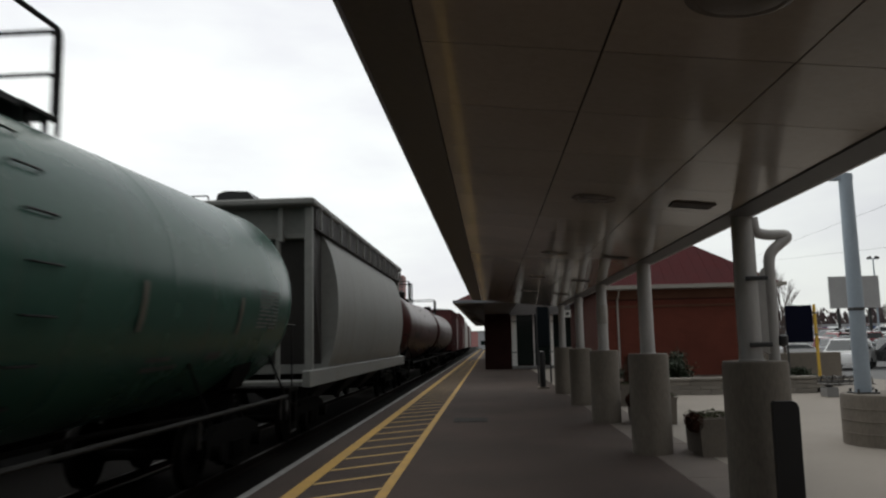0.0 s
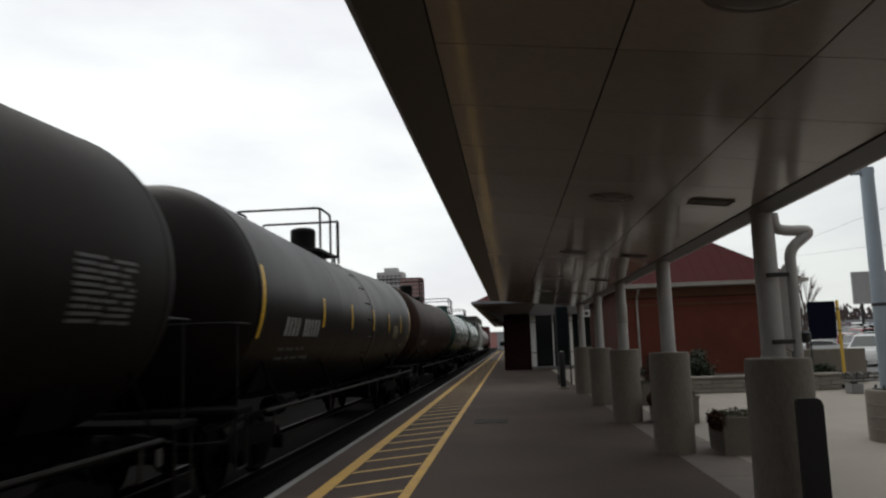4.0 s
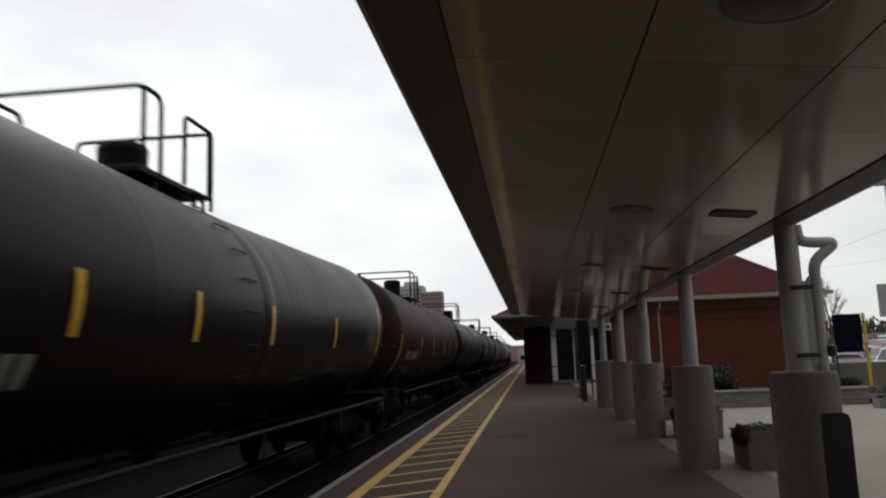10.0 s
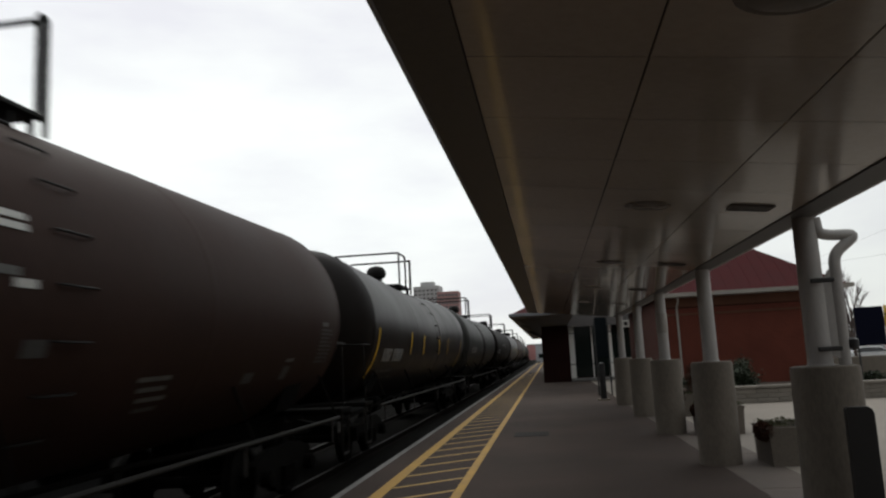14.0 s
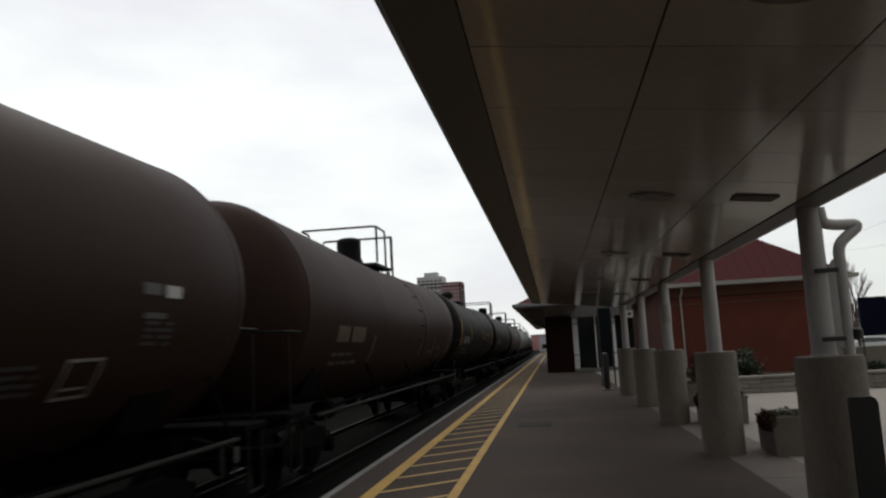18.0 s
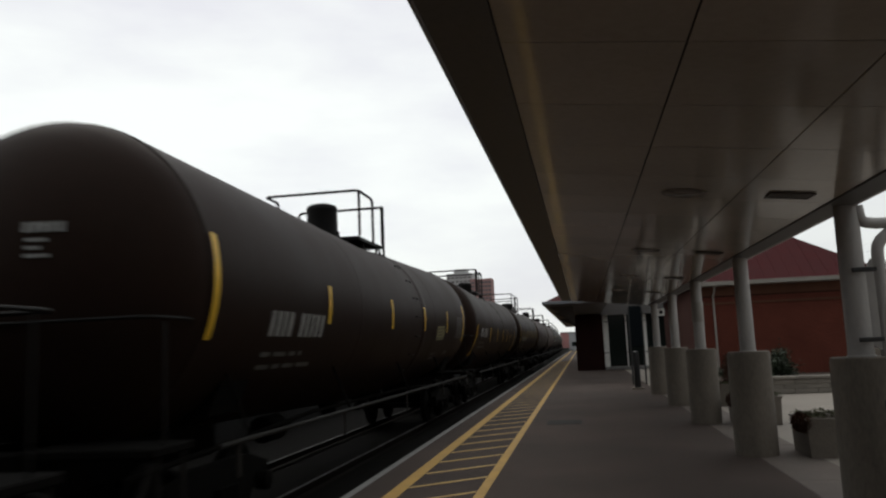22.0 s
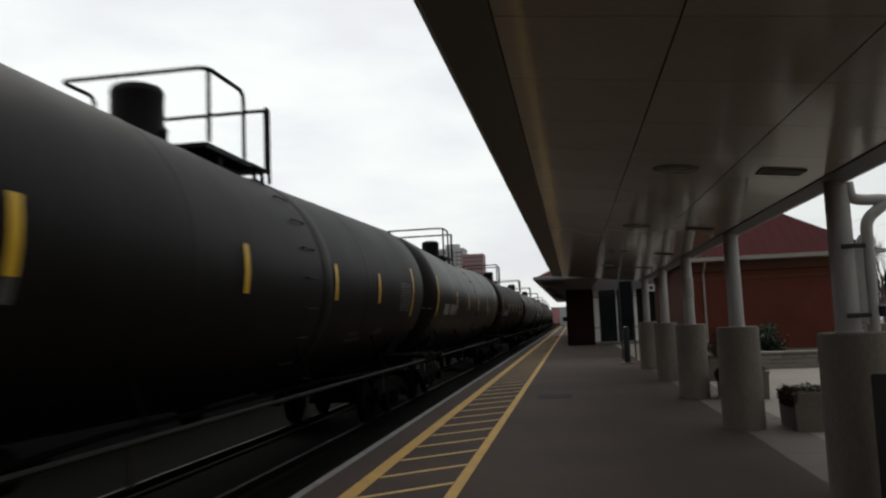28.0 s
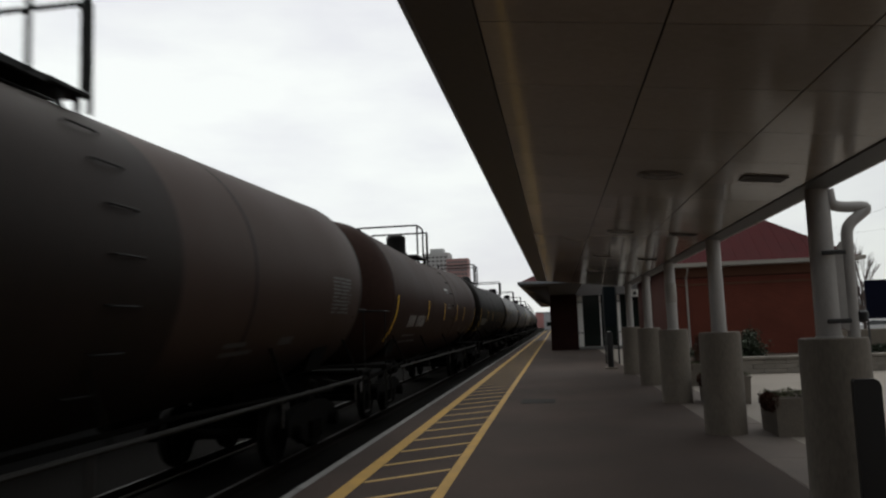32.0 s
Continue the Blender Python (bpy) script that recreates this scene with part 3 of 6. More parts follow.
def column(x, y, banded=False, lean=0.0):
    ob = thing("canopy_column", "white round steel column on a thick concrete pedestal", "column", pose(x, y, 0), "canopy columns")
    ped = Mesh().lathe([(0.285, -0.1), (0.288, 0.06), (0.287, 1.39), (0.279, 1.418), (0.262, 1.424)], "z", 40)
    part("pedestal", ped.done("pedestal", PEDESTAL), ob, "weathered round concrete pedestal")
    top = roof_z(COL_X) - 0.012
    part("shaft", Mesh().lathe([(0.107, 1.42), (0.107, 1.46), (0.105, 1.5), (0.10, top)], "z", 28, (lean, 0, 0)).done("shaft", COLUMN), ob, "white painted round shaft")
    part("base_ring", Mesh().lathe([(0.117, 1.42), (0.117, 1.435), (0.109, 1.44)], "z", 28, (lean, 0, 0)).done("base_ring", COLUMN), ob)
    if banded:
        part("notice_band", Mesh().lathe([(0.108, 1.95), (0.112, 1.96), (0.112, 2.33), (0.108, 2.34)], "z", 28).done("notice_band", GUTTER), ob, "grey sleeve round the shaft")
    return ob


for i, (x, y) in enumerate(COLUMNS):
    column(x, y, i == 7, -0.03 if i == 5 else 0.0)

# the downpipe at the near column
dp = thing("downpipe", "grey metal rainwater pipe strapped to a canopy column", "downpipe", pose(COL_X, 7.25, 0))
part("gooseneck", Mesh().tube(bent([(0.125, -0.03, 2.74), (0.14, -0.03, 2.60), (0.25, 0, 2.58), (0.475, 0, 2.575), (0.262, 0.0, 2.405), (0.25, 0, 1.42)], 0.085, 6), 0.050, 14).done("gooseneck", COLUMN), dp, "bent grey rainwater pipe")
part("cover_plate", Mesh().prism([(0.12, 1.52), (0.12, 2.14), (0.198, 2.27), (0.20, 1.48)], -0.05, 0.02, "y").done("cover_plate", COLUMN), dp, "flat grey cover plate")
for z in (2.17, 1.57):
    for y0 in (-0.13, 0.105):
        part("strap", Mesh().box(0.0, 0.20, y0, y0 + 0.025, z - 0.02, z + 0.02, 0.006).done("strap", STEEL), dp, "dark steel strap")
part("bracket_lamp", Mesh().lathe([(0.03, -0.05), (0.055, -0.03), (0.055, 0.04), (0.03, 0.06)], "z", 14, (0.325, 0, 1.60)).done("bracket_lamp", BLACK), dp)


def vent(x, y):
    ob = thing("ceiling_vent", "dark slotted vent grille set into the soffit", "vent", Matrix.Translation((x, y, roof_z(x) - 0.004)) @ Matrix.Rotation(math.atan(SLOPE), 4, "Y"), "soffit vents")
    part("frame", Mesh().box(-0.18, 0.18, -0.12, -0.10, -0.012, 0, 0.002).box(-0.18, 0.18, 0.10, 0.12, -0.012, 0, 0.002).box(-0.18, -0.16, -0.1, 0.1, -0.012, 0, 0.002).box(0.16, 0.18, -0.1, 0.1, -0.012, 0, 0.002).done("frame", VENT), ob)
    slat = Mesh().box(-0.16, 0.16, -0.008, 0.008, -0.008, 0.0).done("slat", VENT)
    for k in range(7):
        part("slat", slat, ob, "", pose(0, -0.085 + 0.028 * k, 0))


for y in (6.88, 11.15, 15.45, 19.75):
    vent(1.81, y - 0.05)


def downlight(x, y):
    ob = thing("recessed_lamp", "unlit round lamp recessed in the soffit", "lamp", Matrix.Translation((x, y, roof_z(x) - 0.003)) @ Matrix.Rotation(math.atan(SLOPE), 4, "Y"), "soffit lamps")
    part("trim_ring", Mesh().lathe([(0.16, -0.001), (0.18, -0.007), (0.20, -0.001), (0.20, 0.0), (0.16, 0.0)], "z", 32, caps=False).done("trim_ring", LENS_MAT), ob)
    part("lens", Mesh().lathe([(0.16, -0.006), (0.12, -0.010), (0.01, -0.012)], "z", 32).done("lens", LENS_MAT), ob)


for y in (2.78, 6.87, 11.15, 15.4, 19.7):
    downlight(0.96, y)

# added wall, out of view, that blocks light from behind the near end
setting("rear_block_wall", Mesh().box(-1.0, 22.0, -4.2, -3.8, -0.1, 4.6, 0.02).done("rear_block_wall", DARK_BRICK), "added unseen wall that blocks light from behind", "wall")

# ---- forecourt ----
rnd = random.Random(4)


def leaf_mass(n, place, size):
    """Small loose leaf blades, each of its own tilt."""
    me = Mesh()
    for i in range(n):
        p = Vector(place(i))
        u = Vector((rnd.gauss(0, 1), rnd.gauss(0, 1), rnd.gauss(0.3, 0.8))).normalized() * size * rnd.uniform(0.6, 1.4)
        w = u.cross(Vector((rnd.gauss(0, 1), rnd.gauss(0, 1), rnd.gauss(0, 1)))).normalized() * size * 0.22
        me.add([p - u, p + w, p + u, p - w], [(0, 1, 2, 3)])
    return me


TUB_ME = Mesh().prism([(-0.38, 0.0), (-0.40, 0.46), (-0.43, 0.51), (0.43, 0.51), (0.40, 0.46), (0.38, 0.0)], -0.42, 0.42, "y").done("tub", TUB)


def planter(x, y, label, bush):
    """A tub with grass on top, foliage that droops over the corner, and for some a bush."""
    ob = thing("planter", label, "planter", pose(x, y, 0), "planters")
    part("tub", TUB_ME, ob, "cast concrete tub")
    part("soil", Mesh().box(-0.37, 0.37, -0.37, 0.37, 0.49, 0.52, 0.01).done("soil", SOIL), ob)

    def mound(i):
        u, v = rnd.uniform(-0.40, 0.42), rnd.uniform(-0.40, 0.38)
        return u, v, 0.52 + rnd.uniform(0, 0.03 + 0.04 * math.sin(9 * u + 2) ** 2)

    def spill(i):
        a, e, k = rnd.uniform(0, 6.28), rnd.uniform(-1.2, 1.3), rnd.uniform(0.5, 1.0) ** 0.5
        return -0.40 + 0.13 * k * math.cos(a) * math.cos(e), -0.18 + 0.30 * k * math.sin(a) * math.cos(e), 0.47 + 0.12 * k * math.sin(e) - 0.05 * rnd.random()

    def bushy(i):
        a, k, h = rnd.uniform(0, 6.28), rnd.uniform(0, 1) ** 0.5, rnd.uniform(0, 1)
        w = 0.34 * (1 - 0.55 * h) * k * (0.8 + 0.2 * math.sin(3 * a + 5 * h))
        return w * math.cos(a), w * math.sin(a), 0.52 + bush * h

    tagged(part("grass", leaf_mass(900, mound, 0.03).done("grass", GRASS), ob, "dry green-brown grass"), kind="stuff")
    tagged(part("trailing_foliage", leaf_mass(1500, spill, 0.03).done("trailing_foliage", RUSSET), ob, "russet foliage drooping over the rim"), kind="stuff")
    if bush:
        tagged(part("bush", leaf_mass(1300, bushy, 0.04).done("bush", RUSSET), ob, "russet bush"), kind="stuff")


planter(3.26, 11.5, "square concrete planter with dry grass spilling over its rim", 0)
planter(3.12, 15.6, "square concrete planter with a low russet bush", 0.20)
planter(3.50, 19.8, "square concrete planter with a tall russet bush", 0.68)

board = thing("platform_board", "black rounded plastic panel standing beside a pedestal", "barrier board", pose(2.40, 6.62, 0))
part("panel", Mesh().prism([(-0.095, 0.02), (-0.095, 1.09), (-0.08, 1.11), (0.07, 1.11), (0.10, 1.09), (0.115, 1.05), (0.115, 0.02)], -0.03, 0.03, "y").done("panel", BLACK), board)
part("foot", Mesh().box(-0.15, 0.15, -0.12, 0.12, 0.0, 0.03, 0.008).done("foot", BLACK), board)

POLE_TOP = 4.14
lamp = thing("light_pole", "tall blue-grey steel light pole on a round concrete base", "lamp post", pose(5.62, 12.2, 0))
part("base", Mesh().lathe([(0.66, -0.1), (0.66, 0.70), (0.645, 0.745), (0.62, 0.75)], "z", 48, (0.36, 0, 0)).done("base", PEDESTAL), lamp, "ribbed round concrete base")
for z in (0.18, 0.36, 0.54):
    part("band", Mesh().lathe([(0.660, z - 0.008), (0.668, z), (0.660, z + 0.008)], "z", 48, (0.36, 0, 0), False).done("band", PEDESTAL), lamp)
part("pole", Mesh().lathe([(0.118, 0.77), (0.112, 2.0), (0.10, POLE_TOP)], "z", 12).done("pole", POLE), lamp)
part("flange", Mesh().box(-0.17, 0.17, -0.17, 0.17, 0.75, 0.775, 0.006).done("flange", STEEL), lamp)
part("collar", Mesh().lathe([(0.116, 2.0), (0.121, 2.01), (0.121, 2.04), (0.115, 2.05)], "z", 12).done("collar", STEEL), lamp)
for a in range(4):
    part("bolt", Mesh().lathe([(0.02, 0.775), (0.02, 0.82)], "z", 6, (0.13 * (-1) ** a, 0.13 * (-1) ** (a // 2), 0)).done("bolt", STEEL), lamp)
part("arm", Mesh().box(-0.24, 0.10, -0.05, 0.05, POLE_TOP - 0.10, POLE_TOP, 0.01).done("arm", POLE), lamp)

# low garden wall of stones, the bed behind it
garden = setting("garden_wall", None, "low wall of pale stone blocks round a planting bed", "wall")
blk = Mesh().box(-0.298, 0.298, -0.18, 0.18, 0.0, 0.126, 0.012).done("block", STONE)
cap = Mesh().box(-0.448, 0.448, -0.22, 0.22, 0.0, 0.075, 0.012).done("capstone", STONE)
for k in range(3):
    for i in range(9):
        part("block", blk, garden, "", pose(4.2 + 0.6 * i + (0.3 if k % 2 else 0), 23.1, 0.130 * k))
for i in range(6):
    part("capstone", cap, garden, "", pose(4.4 + 0.9 * i, 23.1, 0.395))
setting("planting_bed", Mesh().box(4.0, 9.6, 23.3, 27.0, -0.1, 0.36, 0.03).done("planting_bed", SOIL), "dark mulched planting bed", "flower bed")


def shrub(x, y, z, r, h, seed):
    """Many small leaf cards on an uneven mound of twigs."""
    rnd = random.Random(seed)
    ob = thing("shrub", "dark green evergreen shrub in the planting bed", "shrub", pose(x, y, z), "shrubs")
    tw = Mesh()
    lv = Mesh()
    for i in range(26):
        a, e = rnd.uniform(0, 6.28), rnd.uniform(0.1, 1.4)
        k = rnd.uniform(0.6, 1.0)
        end = Vector((math.cos(a) * math.cos(e) * r * k, math.sin(a) * math.cos(e) * r * k, math.sin(e) * h * k))
        tw.tube([(0, 0, 0), end * 0.5 + Vector((0, 0, 0.05)), end], 0.012, 5, 0.004)
        for j in range(130):
            p = end * rnd.uniform(0.45, 1.08) + Vector((rnd.gauss(0, r * 0.13), rnd.gauss(0, r * 0.13), rnd.gauss(0, h * 0.09)))
            p.z = max(p.z, 0.01)
            u = Vector((rnd.gauss(0, 1), rnd.gauss(0, 1), rnd.gauss(0, 1))).normalized() * 0.042
            w = u.cross(Vector((rnd.gauss(0, 1), rnd.gauss(0, 1), rnd.gauss(0, 1)))).normalized() * 0.024
            lv.add([p - u, p + w, p + u, p - w], [(0, 1, 2, 3)])
    part("twigs", tw.done("twigs", BARK), ob)
    tagged(part("foliage", lv.done("foliage", LEAF), ob), kind="stuff")


shrub(5.6, 24.1, 0.34, 0.62, 0.95, 1)
shrub(4.35, 24.0, 0.34, 0.5, 0.6, 2)
shrub(9.4, 24.6, 0.34, 0.5, 0.3, 3)

sign = thing("station_sign", "dark navy sign panel beside a leaning yellow post", "sign", pose(9.36, 24.0, 0.4))
part("panel", Mesh().box(-0.42, 0.37, -0.03, 0.03, 1.02, 2.14, 0.012).done("panel", NAVY), sign)
part("post", Mesh().tube([(0.48, 0, -0.12), (0.45, 0, 2.16)], 0.045, 10).done("post", SIGN_YELLOW), sign, "yellow steel post")
part("back_post", Mesh().tube([(-0.38, 0.06, -0.12), (-0.38, 0.06, 2.1)], 0.03, 8).done("back_post", STEEL), sign)
for z in (1.25, 1.9):
    part("clamp", Mesh().box(0.35, 0.50, -0.05, 0.05, z - 0.02, z + 0.02, 0.006).done("clamp", STEEL), sign)


def bench(x, y):
    ob = thing("bench", "low grey metal bench with hoop arms on concrete feet", "bench", pose(x, y, 0))
    slat = Mesh().box(-0.66, 0.66, -0.04, 0.04, 0, 0.03, 0.008).done("slat", BENCH)
    for k in range(4):
        part("slat", slat, ob, "", pose(0, -0.16 + 0.1 * k, 0.31))
    for k in range(2):
        part("slat", slat, ob, "", pose(0, 0.24 + 0.03 * k, 0.38 + 0.1 * k, 70))
    for s in (-0.46, 0.46):
        part("foot", Mesh().box(-0.15, 0.15, -0.2, 0.24, 0.0, 0.25, 0.015).done("foot", KERB), ob, "pale concrete foot", pose(s, 0, 0))
        part("leg", Mesh().box(-0.03, 0.03, -0.15, 0.2, 0.25, 0.31, 0.006).done("leg", BENCH), ob, "", pose(s, 0, 0))
    for k in range(5):
        part("arm_hoop", Mesh().tube(bent([(0, -0.18, 0.33), (0, -0.18, 0.50), (0, 0.16, 0.56), (0, 0.22, 0.36)], 0.14, 6), 0.018, 8).done("arm_hoop", BENCH), ob, "", pose(-0.58 + 0.29 * k, 0, 0))


bench(9.45, 21.4)
low = thing("concrete_block", "plain pale concrete block wall beside the bed", "wall", pose(10.4, 26.0, 0))
part("slab", Mesh().box(-1.6, 0.9, -0.15, 0.15, 0.0, 1.08, 0.02).done("slab", PEDESTAL), low)


# ---- red brick building with a red hipped roof ----
def brick_wall(parent, x0, x1, z0, z1, y, brick, limit=300, face=-1):
    """Courses of bricks that stand proud of the mortar behind."""
    me = Mesh()
    rnd = random.Random(7)
    z, k = z0, 0
    while z < z1 - 0.05:
        x = x0 - (0.11 if k % 2 else 0)
        while x < x1:
            a, b = max(x, x0) + 0.005, min(x + 0.22, x1) - 0.005
            if b - a > 0.03:
                d = rnd.uniform(0.0, 0.003)
                me.box(a, b, y - 0.012 - d, y + 0.02, z + 0.005, z + 0.070)
            x += 0.22
        z += 0.075
        k += 1
    tagged(part("brickwork", me.done("brickwork", brick), parent), kind="stuff")


house = thing("brick_building", "red brick building with a red hipped metal roof", "building", pose(0, 0, 0))
WX0, WX1, WY, WZ = 3.95, 9.55, 27.5, 3.35
part("wall", Mesh().box(WX0, WX1, WY, WY + 11, -0.2, WZ).done("wall", MORTAR), house, "red brick wall")
brick_wall(house, WX0, WX1, 0.2, 3.0, WY, BRICK)
part("frieze", Mesh().box(WX0 - 0.03, WX1 + 0.03, WY - 0.05, WY + 0.02, 2.72, 2.80, 0.008).box(WX0 - 0.03, WX1 + 0.03, WY - 0.04, WY + 0.02, 3.02, WZ, 0.008).done("frieze", BRICK_BAND), house, "projecting brick band")
EX, EY, EZ, RISE = 10.05, 27.0, 3.46, 0.70
EW = 3.55
EM, RUN = (EX + EW) / 2, (EX - EW) / 2
part("roof", Mesh().add([(EW, EY, EZ), (EX, EY, EZ), (EX, EY + 12, EZ), (EW, EY + 12, EZ), (EM, EY + RUN, EZ + RUN * RISE), (EM, EY + 12 - RUN, EZ + RUN * RISE)],
                        [(0, 1, 4), (1, 2, 5, 4), (2, 3, 5), (3, 0, 4, 5), (3, 2, 1, 0)]).done("roof", ROOF), house, "red standing-seam hipped roof")
for i in range(16):
    x = EW + 0.2 + 0.4 * i
    k = min(max(0.0, EX - x), max(0.0, x - EW))
    if k > 0.1:
        part("roof_rib", Mesh().tube([(x, EY + 0.01, EZ + 0.01), (x, EY + k, EZ + 0.01 + k * RISE)], 0.006, 4).done("roof_rib", ROOF), house)
part("gutter", Mesh().prism([(EY - 0.11, EZ - 0.11), (EY - 0.13, EZ + 0.02), (EY - 0.10, EZ + 0.02), (EY, EZ), (EY, EZ - 0.11)], EW, EX + 0.1, "x").done("gutter", GUTTER), house, "cream eaves gutter")
part("soffit", Mesh().box(EW, EX, EY, WY, EZ - 0.12, EZ - 0.02).box(WX1, EX, WY, WY + 11.4, EZ - 0.12, EZ - 0.02).done("soffit", GUTTER), house, "pale soffit board")
part("drainpipe", Mesh().tube(bent([(4.48, EY + 0.0, EZ - 0.1), (4.48, EY + 0.05, EZ - 0.28), (4.48, WY - 0.06, EZ - 0.45), (4.48, WY - 0.06, 0.4)], 0.08), 0.034, 10).done("drainpipe", GUTTER), house, "pale round drainpipe")

# ---- the station hall at the platform's end ----
hall = thing("station_hall", "dark brick station hall with a glazed entrance and a red roof", "building")
HY = 46.0
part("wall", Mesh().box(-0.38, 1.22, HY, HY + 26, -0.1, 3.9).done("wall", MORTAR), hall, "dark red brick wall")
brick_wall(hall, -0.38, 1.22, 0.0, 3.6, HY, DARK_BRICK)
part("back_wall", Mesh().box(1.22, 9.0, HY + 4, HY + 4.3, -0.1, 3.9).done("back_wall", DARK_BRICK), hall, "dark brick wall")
for x0, w in ((1.22, 0.30), (2.50, 0.07), (3.42, 0.26), (4.15, 0.12)):
    part("mullion", Mesh().box(x0, x0 + w, HY - 0.06, HY + 0.10, 0.1, 3.45, 0.01).done("mullion", WHITE), hall, "white entrance post")
    for z in (0.95, 2.75):
        part("joint_band", Mesh().box(x0 - 0.005, x0 + w + 0.005, HY - 0.066, HY + 0.1, z, z + 0.05).done("joint_band", STEEL), hall)
for x0, x1 in ((1.53, 2.50), (2.57, 3.42), (3.69, 4.15), (4.27, 8.0)):
    part("pane", Mesh().box(x0, x1, HY + 0.02, HY + 0.05, 0.25, 3.4).done("pane", DARK_GLASS), hall, "dark glass")
part("plinth", Mesh().box(1.22, 8.0, HY - 0.15, HY + 0.12, 0.0, 0.18, 0.02).done("plinth", KERB), hall)
part("lintel", Mesh().box(-0.9, 9.0, HY - 0.3, HY + 26, 3.45, 3.75, 0.01).done("lintel", FASCIA), hall, "dark lintel beam")
RX, RY, RZ, RP = -1.5, 32.6, 3.38, 0.5
AX, RM = 1.15, 45.4
part("roof", Mesh().add([(RX, RM, RZ), (9, RM, RZ), (9, 80, RZ), (RX, 80, RZ), (RX + 4.5, RM + 4.5, RZ + 4.5 * RP), (9, RM + 4.5, RZ + 4.5 * RP), (9, 76, RZ + 4.5 * RP), (RX + 4.5, 76, RZ + 4.5 * RP)],
                        [(0, 1, 5, 4), (0, 4, 7, 3), (3, 7, 6, 2), (4, 5, 6, 7), (1, 2, 6, 5)]).done("roof", ROOF), hall, "red hipped roof with wide eaves")
rise = (AX - RX) * RP
part("awning", Mesh().add([(RX, RY, RZ), (AX, RY, RZ), (AX, RM - 0.01, RZ), (RX, RM - 0.01, RZ), (AX, RY + 2.65, RZ + rise), (AX, RM - 0.01, RZ + rise)],
                          [(0, 1, 4), (0, 4, 5, 3), (1, 2, 5, 4), (3, 5, 2), (3, 2, 1, 0)]).done("awning", ROOF), hall, "red awning roof along the platform")
part("eaves_soffit", Mesh().box(RX, AX, RY, RM, RZ - 0.12, RZ - 0.004).done("eaves", FASCIA), hall, "dark eaves soffit")
part("eaves_soffit", Mesh().box(RX, 9, RM + 0.01, 80, RZ - 0.12, RZ - 0.004).done("eaves", FASCIA), hall)
part("eaves_board", Mesh().box(AX + 0.01, 9.0, RM - 0.07, RM - 0.012, RZ - 0.25, RZ + 0.55, 0.008).done("eaves_board", FASCIA), hall, "dark eaves board over the entrance")
part("gutter", Mesh().box(RX - 0.06, AX, RY - 0.08, RY - 0.002, RZ - 0.10, RZ + 0.03, 0.01).done("gutter", FASCIA_LIP), hall, "grey eaves gutter")
part("gutter", Mesh().box(RX - 0.08, RX - 0.002, RY, 80, RZ - 0.10, RZ + 0.03, 0.01).done("gutter", FASCIA_LIP), hall)
for y in (34.5, 41.0, 52.0):
    part("bracket", Mesh().prism([(RX + 0.1, RZ - 0.13), (RX + 1.2, RZ - 0.13), (RX + 1.2, RZ - 0.75), (RX + 0.95, RZ - 0.55)], y, y + 0.15, "y").done("bracket", FASCIA), hall, "dark eaves bracket")

for x, y in ((3.55, 30.2),):
    ob = thing("porch_post", "slim white steel post with a collar beside the station", "column", pose(x, y, 0), "porch posts")
    part("shaft", Mesh().lathe([(0.06, 0), (0.06, 3.26)], "z", 16).done("shaft", COLUMN), ob)
    part("collar", Mesh().lathe([(0.085, 3.1), (0.085, 3.2), (0.06, 3.26)], "z", 16).done("collar", COLUMN), ob)
    part("foot", Mesh().lathe([(0.10, 0), (0.10, 0.03), (0.06, 0.05)], "z", 16).done("foot", STEEL), ob)

blue = thing("notice_case", "dark blue-black notice case on two posts", "sign", pose(2.02, 30.0, 0))
part("panel", Mesh().box(-0.22, 0.22, -0.06, 0.06, 1.4, 2.95, 0.02).done("panel", CASE), blue)
for x in (-0.24, 0.24):
    part("post", Mesh().box(x - 0.03, x + 0.03, -0.03, 0.03, 0, 2.9, 0.006).done("post", STEEL), blue)
binn = thing("litter_bin", "black round litter bin on a concrete foot", "bin", pose(1.76, 27.2, 0))
part("body", Mesh().lathe([(0.10, 0.05), (0.105, 0.1), (0.105, 1.18), (0.09, 1.25), (0.05, 1.28)], "z", 24).done("body", BLACK), binn)
part("foot", Mesh().box(-0.2, 0.2, -0.2, 0.2, 0.0, 0.05, 0.01).done("foot", PEDESTAL), binn)
small = thing("platform_plate", "small white notice plate hung from the canopy", "sign", pose(2.38, 24.0, 2.45))
part("plate", Mesh().box(-0.10, 0.10, -0.008, 0.008, -0.11, 0.11, 0.004).done("plate", WHITE), small)
part("bar", Mesh().box(-0.05, 0.05, -0.012, -0.009, -0.05, 0.05).done("bar", STEEL), small, "dark printed bar")
part("hanger", Mesh().tube([(0, 0, 0.1), (0, 0, 0.31)], 0.008, 6).done("hanger", STEEL), small)


# ---- the freight train: car space has its origin on the rails at mid-length, y ahead ----
R_T, Z_T, HALF, MID = 1.57, 2.525, 7.85, 0.7


def rise(y):
    """The tanks slope gently down to their middle, where they drain."""
    return 0.020 * min(abs(y), 8.0)


def tilt(y):
    return math.copysign(math.degrees(math.atan(0.020)), y)


HEAD = 0.88


